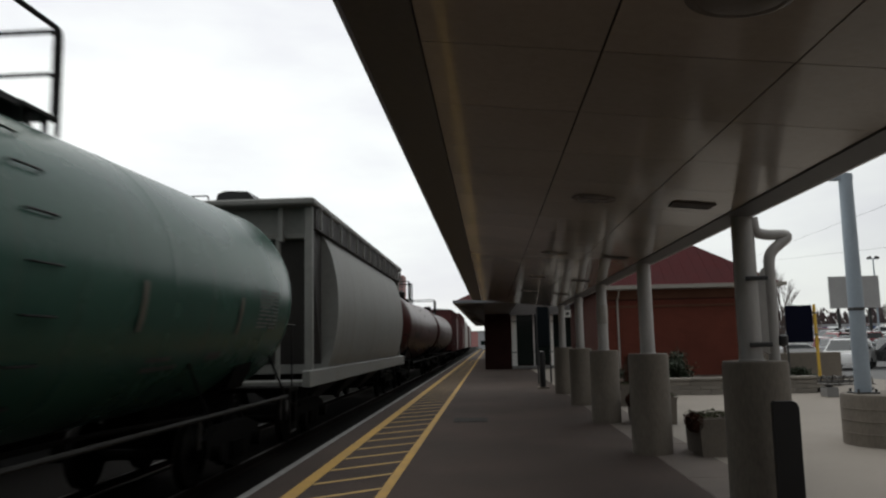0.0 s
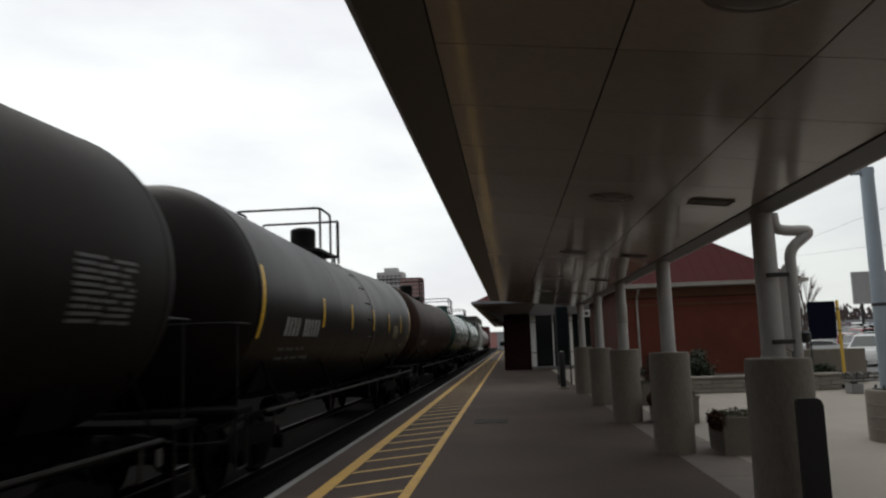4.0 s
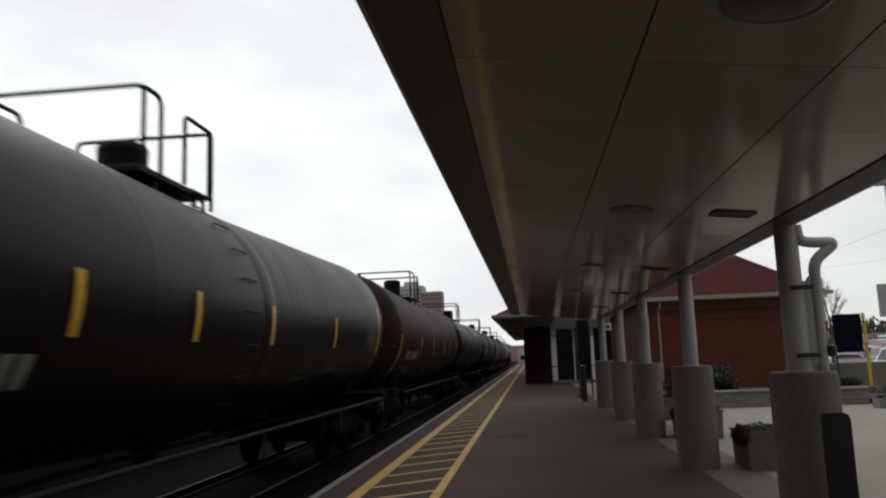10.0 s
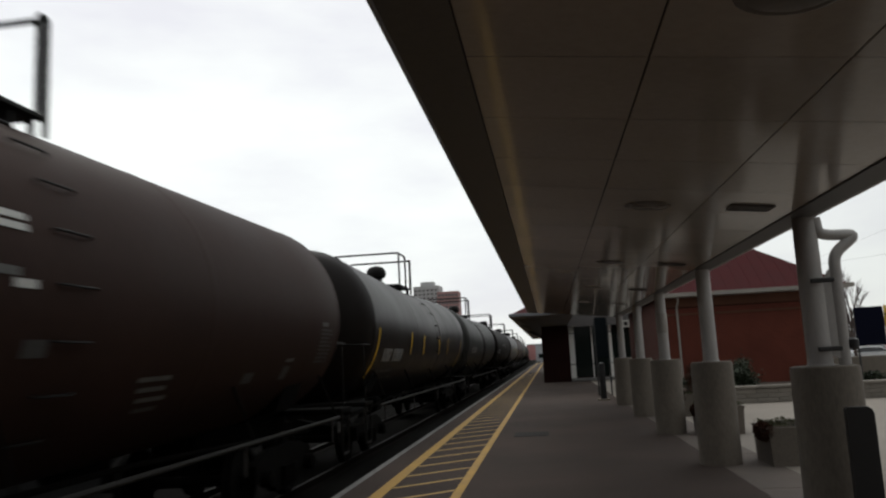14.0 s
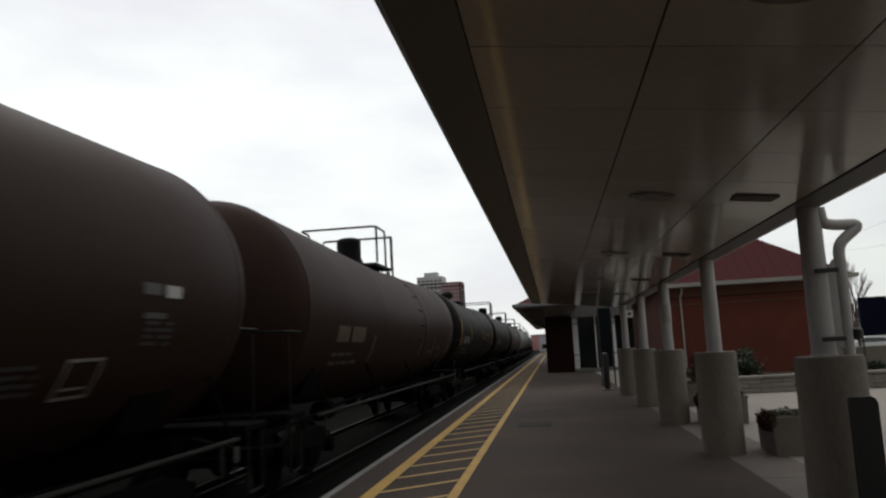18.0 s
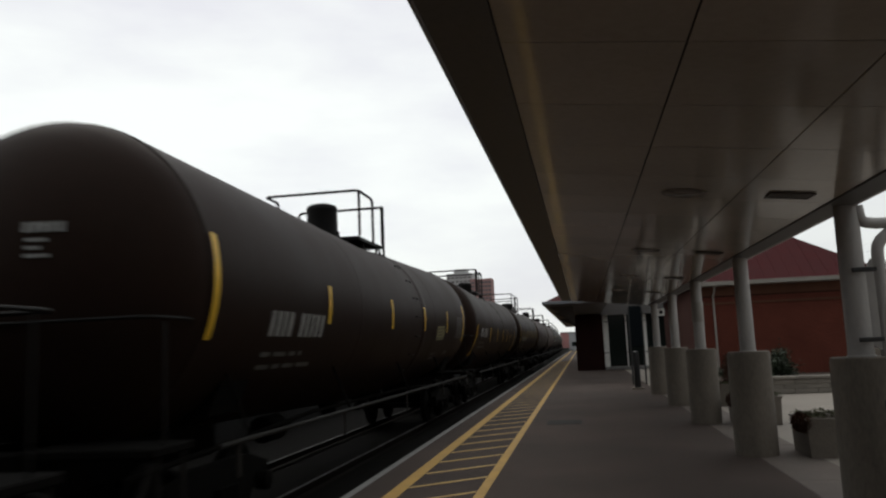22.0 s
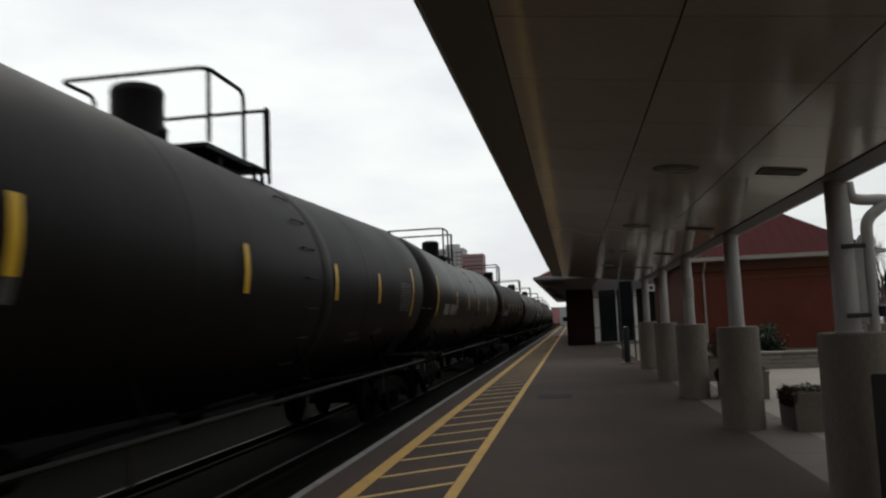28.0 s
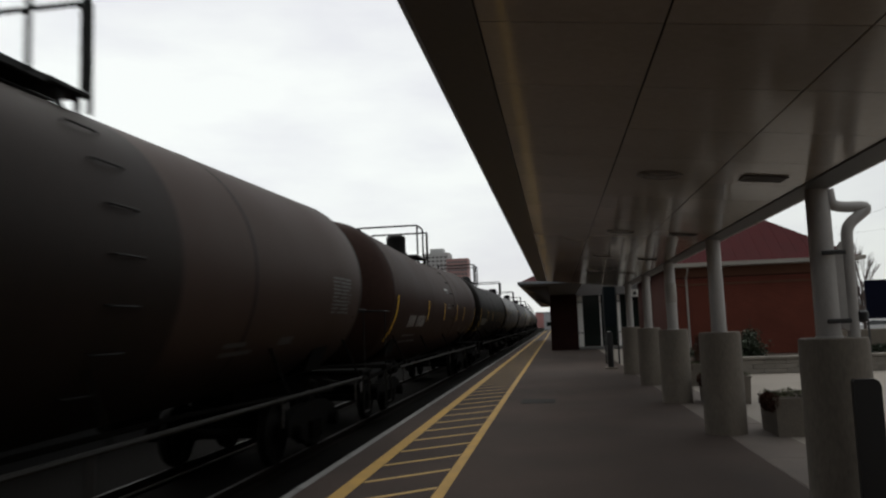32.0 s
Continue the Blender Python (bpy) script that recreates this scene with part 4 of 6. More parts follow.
def tank_mesh(half=HALF):
    prof = []
    for k in range(9):
        a = math.pi / 2 * k / 8
        prof.append((max(0.02, R_T * math.sin(a)), -half - HEAD * math.cos(a)))
    body = [(R_T, -half + 0.02)]
    for k in range(1, 12):
        y = -half + k * (2 * half / 12)
        body.append((R_T, y))
    prof += body + [(r, -h) for r, h in prof[::-1]]
    me = Mesh().lathe(prof, "y", 72, (0, 0, Z_T))
    me.v = [(x, y, z + rise(y)) for x, y, z in me.v]
    return me


def arc(y0, y1, a0, a1, r=R_T + 0.006, n=5):
    """A patch of paint on the tank: from a0 to a1 degrees above the horizontal on the platform side."""
    vs = []
    for y in (y0, y1):
        for k in range(n + 1):
            a = radians(a0 + (a1 - a0) * k / n)
            vs.append((r * math.cos(a), y, Z_T + rise(y) + r * math.sin(a)))
    return vs, [(k, n + 1 + k, n + 2 + k, k + 1) for k in range(n)]


def ang(z, y):
    return math.degrees(math.asin(max(-1, min(1, (z - Z_T - rise(y)) / R_T))))


def stencil(rows, name, material, r=R_T + 0.006):
    me = Mesh()
    for y0, y1, z0, z1 in rows:
        me.add(*arc(y0, y1, ang(z0, y0), ang(z1, y0), r))
    return me.done(name, material)


def head_print(rows, ink, half):
    """Print on the domed end of the tank."""
    me = Mesh()
    for x0, x1, z0, z1 in rows:
        vs = []
        for x, z in ((x0, z0), (x1, z0), (x1, z1), (x0, z1)):
            k = max(0.0, 1 - (x * x + (z - Z_T - rise(half)) ** 2) / R_T ** 2) ** 0.5
            vs.append((x, -half - HEAD * k - 0.012, z))
        me.add(vs, [(0, 1, 2, 3)])
    return me.done("head_print", ink)


ME = {}


def shared(key, make):
    if key not in ME:
        ME[key] = make()
    return ME[key]


def wheelset_mesh():
    me = Mesh().lathe([(0.075, -0.95), (0.075, 0.95)], "x", 12)
    for s in (-1, 1):
        prof = [(0.10, 0.68), (0.13, 0.66), (0.36, 0.70), (0.44, 0.675), (0.475, 0.685), (0.472, 0.70), (0.455, 0.712), (0.452, 0.80), (0.40, 0.81), (0.36, 0.76), (0.13, 0.79), (0.10, 0.80)]
        prof = [(r, s * h) for r, h in prof]
        me.lathe(prof if s > 0 else prof[::-1], "x", 28, caps=False)
        for k in range(4):
            a = k * math.pi / 2
            me.box(s * 0.80 - 0.012, s * 0.80 + 0.012, 0.06 * math.cos(a) - 0.015, 0.06 * math.cos(a) + 0.015, 0.06 * math.sin(a) - 0.015, 0.06 * math.sin(a) + 0.015)
    return me.done("wheelset", WHEEL)


def side_frame_mesh(s):
    out = [(-1.15, 0.42), (-1.15, 0.66), (-0.62, 0.80), (0.62, 0.80), (1.15, 0.66), (1.15, 0.42), (0.72, 0.42), (0.36, 0.22), (-0.36, 0.22), (-0.72, 0.42)]
    me = Mesh().prism(out, s * 0.93, s * 1.07, "x")
    for y in (-0.16, 0.0, 0.16):
        me.lathe([(0.065, 0.28), (0.065, 0.54)], "z", 10, (s * 1.09, y, 0))
    for y in (-0.89, 0.89):
        me.lathe([(0.11, 0.0), (0.11, 0.14), (0.05, 0.16)] if s > 0 else [(0.05, -0.16), (0.11, -0.14), (0.11, 0.0)], "x", 12, (s * 1.05, y, 0.46))
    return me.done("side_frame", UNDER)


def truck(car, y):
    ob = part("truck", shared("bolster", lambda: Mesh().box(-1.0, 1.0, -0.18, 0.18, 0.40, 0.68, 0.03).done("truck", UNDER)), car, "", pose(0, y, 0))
    for s in (-1, 1):
        part("side_frame", shared(("sf", s), lambda: side_frame_mesh(s)), ob)
    for d in (-0.89, 0.89):
        WHEELSETS.append(part("wheelset", shared("wheelset", wheelset_mesh), ob, "", pose(0, d, 0.455)))
    part("brake_beam", shared("bb", lambda: Mesh().tube([(-0.8, 0.40, 0.42), (0, 0.34, 0.36), (0.8, 0.40, 0.42)], 0.035, 6).done("brake_beam", UNDER)), ob)


WHEELSETS, CARS = [], []


def coupler_mesh():
    return Mesh().box(-0.09, 0.09, 0.0, 0.55, 0.74, 0.90, 0.02).box(-0.15, 0.15, 0.5, 0.78, 0.68, 0.96, 0.04).tube(bent([(0.2, 0.45, 0.85), (0.22, 0.62, 0.5), (0.18, 0.85, 0.42)], 0.1), 0.025, 6).done("coupler", UNDER)


def platform_parts(car, kind, dome_mat, mid, lid):
    """Walkway round the manway, with its handrails: near and far ends, part of each side."""
    AT = pose(0.08, mid, 0.02)
    half = {"A": 0.97, "B": 0.97, "C": 0.97, "G": 1.72, "L": 2.45}[kind]
    x0, x1, zp, zt = -1.42, 0.56, 4.20, 5.12
    grate = Mesh().box(x0, x1, half - 0.62, half, zp - 0.05, zp, 0.01)
    grate.box(x0, x0 + 0.5, -half, half - 0.62, zp - 0.05, zp, 0.01)
    if kind == "L":
        grate.box(x1 - 0.35, x1, -half, half - 0.62, zp - 0.14, zp + 0.02, 0.01)
        grate.box(-0.5, 0.45, -0.7, 0.9, zp, zp + 0.25, 0.03)
    else:
        grate.box(0.05, x1, -half - 0.02, half - 0.62, zp - 0.09, zp - 0.01, 0.01)
        for y in (-half + 0.5, half - 0.35, half - 0.08):
            grate.box(x1 - 0.10, x1 - 0.06, y - 0.03, y + 0.03, 3.90, zp - 0.04, 0.005)
    part("walkway", shared(("walk", kind), lambda: grate.done("walkway", PIPE)), car, "dark steel walkway grating", AT)
    r = 0.028
    gap0, gap1 = {"A": (-0.50, 0.14), "B": (0.10, 0.86), "C": (0.10, 0.86), "G": (0.05, 0.55), "L": (-0.12, 0.5)}[kind]
    near = bent([(x0, -half + 0.5, zp), (x0, -half + 0.5, zt), (x0, -half, zt), (x1, -half, zt), (x1, gap0, zt), (x1, gap0, zp)], 0.14)
    if kind in "ABC":
        near = bent([(x0, -half + 0.7, 4.0), (x0, -half + 0.7, zt), (x0, -half, zt), (x1, -half, zt), (x1, gap0, zt), (x1, gap0, zp - 0.05)], 0.14)
    part("handrail", shared(("hr1", kind), lambda: Mesh().tube(near, r, 8).tube([(x1, -half + 0.05, zt - 0.03), (x1, -half + 0.05, zp)], r, 8).done("handrail", PIPE)), car, "bent pipe handrail", AT)
    far = bent([(x1, gap1, zp), (x1, gap1, zt - 0.02), (x1, half, zt - 0.02), (x1, half, zp - 0.20)], 0.10)
    part("handrail", shared(("hr2", kind), lambda: Mesh().tube(far, r, 8).tube([(x1, half - 0.09, zt - 0.05), (x1, half - 0.09, zp)], r * 0.8, 8).done("handrail", PIPE)), car, "", AT)
    cross = Mesh().tube(bent([(x0, half, zp), (x0, half, zt - 0.02), (x1, half, zt - 0.02)], 0.1), r, 8)
    if kind in "GL":
        cross.tube([(x0, half, zp + 0.45), (x1, half, zp + 0.45)], r * 0.8, 8)
    if kind == "L":
        cross.tube([(x0, -half, zp + 0.45), (x1, -half, zp + 0.45), (x1, gap0, zp + 0.45)], r * 0.8, 8).tube([(x1, gap1, zp + 0.45), (x1, half, zp + 0.45)], r * 0.8, 8)
    part("end_handrail", shared(("hr3", kind), lambda: cross.done("end_handrail", PIPE)), car, "", AT)
    wide = 0.42 if kind == "G" else 0.34
    dy = {"A": -0.35, "B": -1.57, "C": -0.35, "G": -0.75, "L": 0.4}[kind]
    ball = [(0.24, 4.05), (0.24, 4.12), (0.17, 4.14), (0.17, 4.30), (0.26, 4.34), (0.29, 4.44), (0.27, 4.55), (0.19, 4.64), (0.05, 4.68)]
    if kind == "A":
        wide = 0.31
    drum = [(wide + 0.06, 4.05), (wide + 0.06, 4.12), (wide, 4.13), (wide, 4.52), (wide + 0.03, 4.53), (wide + 0.03, 4.60), (wide * 0.8, 4.66), (0.05, 4.68)]
    if kind == "A":
        drum = [(a, h if h < 4.14 else 4.13 + (h - 4.13) * 0.94) for a, h in drum]
    if kind in "ABC":
        top = 4.64 if kind == "A" else 4.76
        drum = [(0.33, 4.02), (0.33, 4.10), (0.295, 4.12), (0.295, top - 0.15), (0.30, top - 0.14), (0.30, top - 0.09), (0.27, top - 0.04), (0.19, top - 0.01), (0.05, top)]
    low_dome = [(0.42, 4.02), (0.42, 4.10), (0.385, 4.12), (0.37, 4.28), (0.30, 4.42), (0.19, 4.51), (0.04, 4.55)]
    part("manway", shared(("dome", kind, dome_mat.name, lid), lambda: Mesh().lathe({"ball": ball, "dome": low_dome, "drum": drum}[lid], "z", 24, (0.0, dy, 0)).done("manway", dome_mat)), car, "domed manway with a bolted lid", AT)
    bolts = Mesh()
    for k in range(8):
        a = k * math.pi / 4
        rad = 0.20 if lid == "ball" else 0.315 if kind in "ABC" else wide + 0.04
        base = 4.08 if lid == "ball" or kind in "ABC" else 4.50
        bolts.lathe([(0.03, base), (0.03, base + 0.12)], "z", 6, (math.cos(a) * rad, dy + math.sin(a) * rad, 0))
    tagged(part("lid_bolts", shared(("lb", kind, lid), lambda: bolts.done("lid_bolts", PIPE)), car, "", AT), kind="stuff")
    part("valve", shared(("valve", kind), lambda: Mesh().lathe([(0.09, 4.1), (0.09, 4.33), (0.12, 4.34), (0.12, 4.40), (0.04, 4.44)], "z", 12, (-0.1, dy + 0.62, 0)).done("valve", PIPE)), car, "relief valve", AT)


def ladder(car, s, y):
    """Single grab irons welded up the tank's side, each a bent rod on two feet."""
    for k in range(9):
        a = radians(72 - 14.3 * k)
        c, q = math.cos(a), math.sin(a)
        def make():
            p = [(s * (R_T + d) * c, u, Z_T + (R_T + d) * q) for d, u in ((0.0, -0.21), (0.035, -0.21), (0.035, 0.21), (0.0, 0.21))]
            return Mesh().tube(bent(p, 0.03, 2), 0.011, 6).done("grab_iron", PIPE)
        part("grab_iron", shared(("grab", s, k), make), car, "", pose(0, y, rise(y)))


def glyph_rows(y0, y1, z0, z1, groups=(4, 5)):
    """Plain blocks of the size of stencilled marks, in groups."""
    n = sum(groups)
    pitch = (y1 - y0) / (n + 1.1 * (len(groups) - 1))
    rows, y = [], y0
    for g in groups:
        for k in range(g):
            rows.append((y, y + pitch * 0.66, z0, z1))
            y += pitch
        y += pitch * 1.1
    return rows


# marks on a car, along the tank from its walkway and in height: y0, y1, z0, z1, paint
DEFAULT_BARS = ((2.3, 2.9, 1.75, 1.80, MARK_DIM), (2.3, 3.2, 1.65, 1.70, MARK_DIM), (4.0, 4.5, 1.74, 1.84, MARK_DIM))
STACK = ((-1.54, -0.87, 1.94, 1.99, MARK_DIM), (-1.5, -0.91, 1.84, 1.89, MARK_DIM), (-1.45, -0.86, 1.75, 1.80, MARK_DIM))
LABELS = {"green": "green tank car streaked with pale dirt", "brown": "dark brown tank car with dusty sides", "dusty": "brown tank car with a darker end section", "rust": "red-brown tank car with dusty sides", "black": "black tank car dulled by road dust",
          "gloss": "glossy black tank car", "umber": "dark umber tank car with dusty sides", "soot": "sooty black tank car", "capped": "black tank car with greyer end sections", "sleeved": "black tank car with greyed ends", "oily": "black tank car with oil streaks", "grey": "weathered grey tank car", "stain": "dark tank car with a faded purplish top", "half": "dark brown tank car with a paler dusty top"}


def tank_car(plat_y, paint, bars=None, plat="A", text="white", extra=(), mid=MID, marks=None, half=HALF):
    off = plat_y - mid
    label = LABELS[paint] + (" and yellow strips" if bars and bars[0] == "y" else "")
    car = thing("tank_car", label, "tank car", pose(TRACK_X, off, RAIL_Z), "freight train")
    CARS.append((car, off))
    part("tank", shared(("tank", paint, half), lambda: tank_mesh(half).done("tank", PAINT[paint])), car, LABELS[paint].replace(" car", ""))
    for y in (-half, -2.9, 3.2, half):
        part("weld_seam", shared(("seam", paint), lambda: Mesh().lathe([(R_T, -0.05), (R_T + 0.004, -0.02), (R_T + 0.004, 0.02), (R_T, 0.05)], "y", 72, (0, 0, Z_T), False).done("weld_seam", PAINT[paint])), car, "", pose(0, y, rise(y), tilt(y) if abs(y) < half else 0))
    if "band" in extra:
        part("jacket_band", shared("band", lambda: Mesh().lathe([(R_T, -1.6), (R_T + 0.02, -1.58), (R_T + 0.02, -0.62), (R_T, -0.6)], "y", 72, (0, 0, Z_T), False).done("jacket_band", PAINT["soot"])), car, "dark jacket band", pose(0, mid, rise(mid - 1.1)))
    elif bars and paint != "green":
        part("jacket_band", shared(("jb", paint), lambda: Mesh().lathe([(R_T, -0.22), (R_T + 0.010, -0.18), (R_T + 0.010, 0.18), (R_T, 0.22)], "y", 72, (0, 0, Z_T), False).done("jacket_band", PAINT[paint])), car, "", pose(0, mid + 0.8, rise(mid + 0.8), tilt(mid + 0.8)))
    platform_parts(car, plat, GREEN_DOME if paint == "green" else PIPE, mid, "ball" if "ball" in extra else "dome" if "dome" in extra else "drum")
    for s in (-1, 1):
        ladder(car, s, mid + 0.05)
    for s in (-1, 1):
        part("saddle", shared("saddle", lambda: Mesh().prism([(-1.25, 1.75), (-1.05, 1.30), (-0.4, 1.12), (0.4, 1.12), (1.05, 1.30), (1.25, 1.75), (0.7, 1.35), (-0.7, 1.35)], -0.35, 0.35, "y").done("saddle", UNDER)), car, "", pose(0, s * 6.6, 0))
        turn = 0 if s > 0 else 180
        part("draft_sill", shared("sill", lambda: Mesh().box(-0.32, 0.32, 5.3, 8.75, 0.72, 1.20, 0.03).done("draft_sill", UNDER)), car, "", pose(0, 0, 0, 0, 0, turn))
        part("coupler", shared("coupler", coupler_mesh), car, "", pose(0, s * 8.45, 0, 0, 0, turn))
        part("end_platform", shared("endplat", lambda: Mesh().box(-1.5, 1.5, 8.05, 8.72, 1.12, 1.20, 0.015).done("end_platform", UNDER)), car, "", pose(0, 0, 0, 0, 0, turn))
        part("end_railing", shared("endrail", lambda: Mesh().tube(bent([(-1.46, 7.6, 2.12), (-1.46, 7.95, 2.26), (-1.46, 8.72, 2.26), (1.46, 8.72, 2.26), (1.46, 7.95, 2.26), (1.46, 7.6, 2.12)], 0.25), 0.016, 8).done("end_railing", PIPE)), car, "curved end handrail", pose(0, 0, 0, 0, 0, turn))
        for x in (-1.44, 1.44):
            part("rail_post", shared("rpost", lambda: Mesh().box(-0.010, 0.010, -0.016, 0.016, 1.18, 2.25, 0.004).done("rail_post", PIPE)), car, "", pose(x, s * 8.45, 0))
        truck(car, s * 6.6)
        part("side_rail", shared(("srail", s), lambda: Mesh().tube([(s * 1.56, -7.7, 1.085), (s * 1.56, 7.7, 1.085)], 0.026, 8).done("side_rail", GREY_PIPE)), car, "worn side handrail")
        for y in (-7.3, -3.9, 0.0, 3.9, 7.3):
            part("stanchion", shared("stan", lambda: Mesh().box(-0.012, 0.012, -0.03, 0.03, -0.34, 0.0, 0.004).done("stanchion", STANCHION)), car, "", pose(s * 1.56, y, 1.085))
            part("hanger", shared(("hang", s), lambda: Mesh().tube([(s * 1.56, 0, 1.12), (s * 1.25, 0.10, 1.78)], 0.018, 6).done("hanger", UNDER)), car, "", pose(0, y + 0.25, 0))
        for y in (-8.4, 8.4):
            part("step", shared("step", lambda: Mesh().tube(bent([(0, 0.2, 1.15), (0, 0.2, 0.45), (0, -0.2, 0.45), (0, -0.2, 1.15)], 0.05), 0.018, 6).done("step", GREY_PIPE)), car, "", pose(s * 1.47, y, 0))
    for s in (-1, 1):
        part("end_tag", shared("etag", lambda: Mesh().box(-0.006, 0.006, -0.06, 0.06, 0.86, 1.02, 0.003).done("end_tag", MARK_DIM)), car, "small grimy tag plate", pose(s * 1.58, s * 7.62, 0))
        part("tag_stem", shared("tstem", lambda: Mesh().box(-0.008, 0.008, -0.012, 0.012, 0.70, 0.86, 0.003).done("tag_stem", GREY_PIPE)), car, "", pose(s * 1.58, s * 7.58, 0))
        part("cut_lever", shared(("cutl", s), lambda: Mesh().tube(bent([(s * 1.5, s * -8.75, 1.08), (s * 1.46, s * -8.82, 0.82), (s * 0.9, s * -8.85, 0.80), (s * 0.25, s * -8.85, 0.95)], 0.08), 0.016, 6).done("cut_lever", GREY_PIPE)), car, "grey uncoupling lever")
    part("brake_cylinder", shared("brk", lambda: Mesh().lathe([(0.16, -0.4), (0.18, -0.38), (0.18, 0.1), (0.05, 0.14), (0.04, 0.6)], "y", 14, (0.62, -4.2, 0.92)).done("brake_cylinder", UNDER)), car)
    part("air_reservoir", shared("res", lambda: Mesh().lathe([(0.05, -0.5), (0.2, -0.42), (0.2, 0.42), (0.05, 0.5)], "y", 14, (-0.5, 4.0, 0.92)).done("air_reservoir", UNDER)), car)
    part("outlet_valve", shared("outlet", lambda: Mesh().lathe([(0.10, 0.72), (0.14, 0.74), (0.14, 0.86), (0.2, 0.9), (0.24, 1.2)], "z", 14).done("outlet_valve", UNDER)), car, "bottom outlet valve")
    part("brake_pipe", shared("bpipe", lambda: Mesh().tube([(0.9, -8.2, 0.86), (0.9, -5.0, 0.98), (0.75, -3.0, 1.02), (0.75, 3.0, 1.02), (0.9, 5.0, 0.98), (0.9, 8.2, 0.86)], 0.03, 6).done("brake_pipe", UNDER)), car)
    # painted strips and stencils
    if bars:
        look_, near_l, shorts, far_l = bars
        bm_ = {"y": BAR_YELLOW, "d": BAR_DULL, "o": BAR_ORANGE}[look_]
        word = {"y": "yellow reflector strip", "d": "dirty pale reflector strip", "o": "orange reflector strip"}[look_]
        for y, size in [(near_l, -1), (far_l, 1)] + [(q, 0) for q in shorts]:
            if y is None:
                continue
            low = "low" in extra
            z0, z1 = ((2.08, 2.60) if low else marks["strips"] if marks and "strips" in marks else (2.29, 2.80)) if size == 0 else ((1.64, 2.60) if low else (2.08, 3.07))
            yb = max(-half + 0.06, min(half - 0.06, y + mid))
            part("reflector_strip", Mesh().add(*arc(yb - 0.05, yb + 0.05, ang(z0, yb), ang(z1, yb), R_T + 0.022, 8)).done("reflector_strip", bm_), car, word)
    own = marks or {}
    tm = {"white": MARK_TEXT, "dull": MARK_DULL, "tan": MARK_TAN}[text]
    y0, y1, z0, z1 = own.get("text", (-6.12 - mid, -4.05 - mid, 1.93 if "low" in extra else 2.12, 2.20 if "low" in extra else 2.40))
    tagged(part("stencil_print", stencil(glyph_rows(y0 + mid, y1 + mid, z0, z1), "stencil_print", tm), car, "row of stencilled mark blocks"), kind="stuff")
    small = []
    for k, (dz, q0, q1) in enumerate(((-0.20, 0.0, 0.68), (-0.34, 0.02, 0.98))):
        y, end = y0 + mid + (y1 - y0) * q0, y0 + mid + (y1 - y0) * q1
        for w in (0.30, 0.42, 0.24, 0.40, 0.5)[k:]:
            w = min(w * (y1 - y0) / 2.1, end - y)
            if w > 0.05:
                small.append((y, y + w, z0 + dz - 0.025, z0 + dz + 0.025))
            y += w + 0.10
    tagged(part("small_print", stencil(small, "small_print", MARK_DULL), car, "two rows of faded small print bars"), kind="stuff")
    rnd = random.Random(int(abs(plat_y)))
    far_y = bars[3] if bars and bars[3] is not None else 7.3 - mid
    for y0, y1, z0, z1, ink in own.get("panels", [(far_y - 1.15, far_y - 0.15, 2.15, 2.72, MARK_DULL)]):
        rows, z = [], z1
        while z > z0:
            y = y0 + mid + rnd.uniform(0, 0.04)
            while y < y1 + mid - 0.06:
                w = min(rnd.uniform(0.12, 0.5), y1 + mid - y)
                rows.append((y, y + w, z - 0.030, z))
                y += w + rnd.choice((0.03, 0.03, 0.10))
            z -= 0.058
        tagged(part("data_panel", stencil(rows, "data_panel", ink), car, "block of data print bars"), kind="stuff")
    for y0, y1, z0, z1, ink in own.get("bars", DEFAULT_BARS):
        part("stencil_bar", stencil([(y0 + mid, y1 + mid, z0, z1)], "stencil_bar", ink), car, "painted stencil bar")
    for y0, y1, z0, z1, ink in own.get("frames", ()):
        y0, y1, t = y0 + mid, y1 + mid, 0.025
        rows = [(y0, y1, z1 - t, z1), (y0, y1, z0, z0 + t), (y0, y0 + t, z0 + t, z1 - t), (y1 - t, y1, z0 + t, z1 - t), (y0 + 0.06, y1 - 0.08, z0 + 0.07, z0 + 0.09)]
        part("test_frame", stencil(rows, "test_frame", ink), car, "outlined stencil frame")
    for y0, y1, z0, z1 in own.get("placards", ()):
        part("placard", stencil([(y0 + mid, y1 + mid, z0, z1)], "placard", PLACARD), car, "grimy olive-yellow placard with faded print")
        n = max(2, int((z1 - z0) / 0.075))
        rows = [(y0 + mid + 0.05, y0 + mid + (y1 - y0) * (0.9 - 0.1 * (k % 3)), z0 + 0.03 + (z1 - z0 - 0.03) * k / n, z0 + 0.055 + (z1 - z0 - 0.03) * k / n) for k in range(n)]
        tagged(part("placard_print", stencil(rows, "placard_print", MARK_DIM, R_T + 0.010), car), kind="stuff")
    x, z = own.get("head", (0.30, 3.03))
    lines = [(x + 0.075 * k, x + 0.075 * k + 0.055, z - 0.09, z) for k in range(5)] + [(x + 0.03, x + 0.22, z - 0.17, z - 0.14), (x + 0.03, x + 0.17, z - 0.24, z - 0.21), (x + 0.03, x + 0.25, z - 0.31, z - 0.28)]
    tagged(part("head_print", shared(("headp", x, z, half, tm.name), lambda: head_print(lines, tm, half)), car, "small print bars on the tank's end"), kind="stuff")
    if "logo" in extra:
        rows = []
        y = -6.95
        for k in range(6):
            w = 0.60
            for r in ((y, y + 0.15, 2.62, 3.16), (y + w - 0.15, y + w, 2.62, 3.16), (y + 0.15, y + w - 0.15, 3.02, 3.16), (y + 0.15, y + w - 0.15, 2.62, 2.76)):
                rows.append(r)
            y += w + 0.12
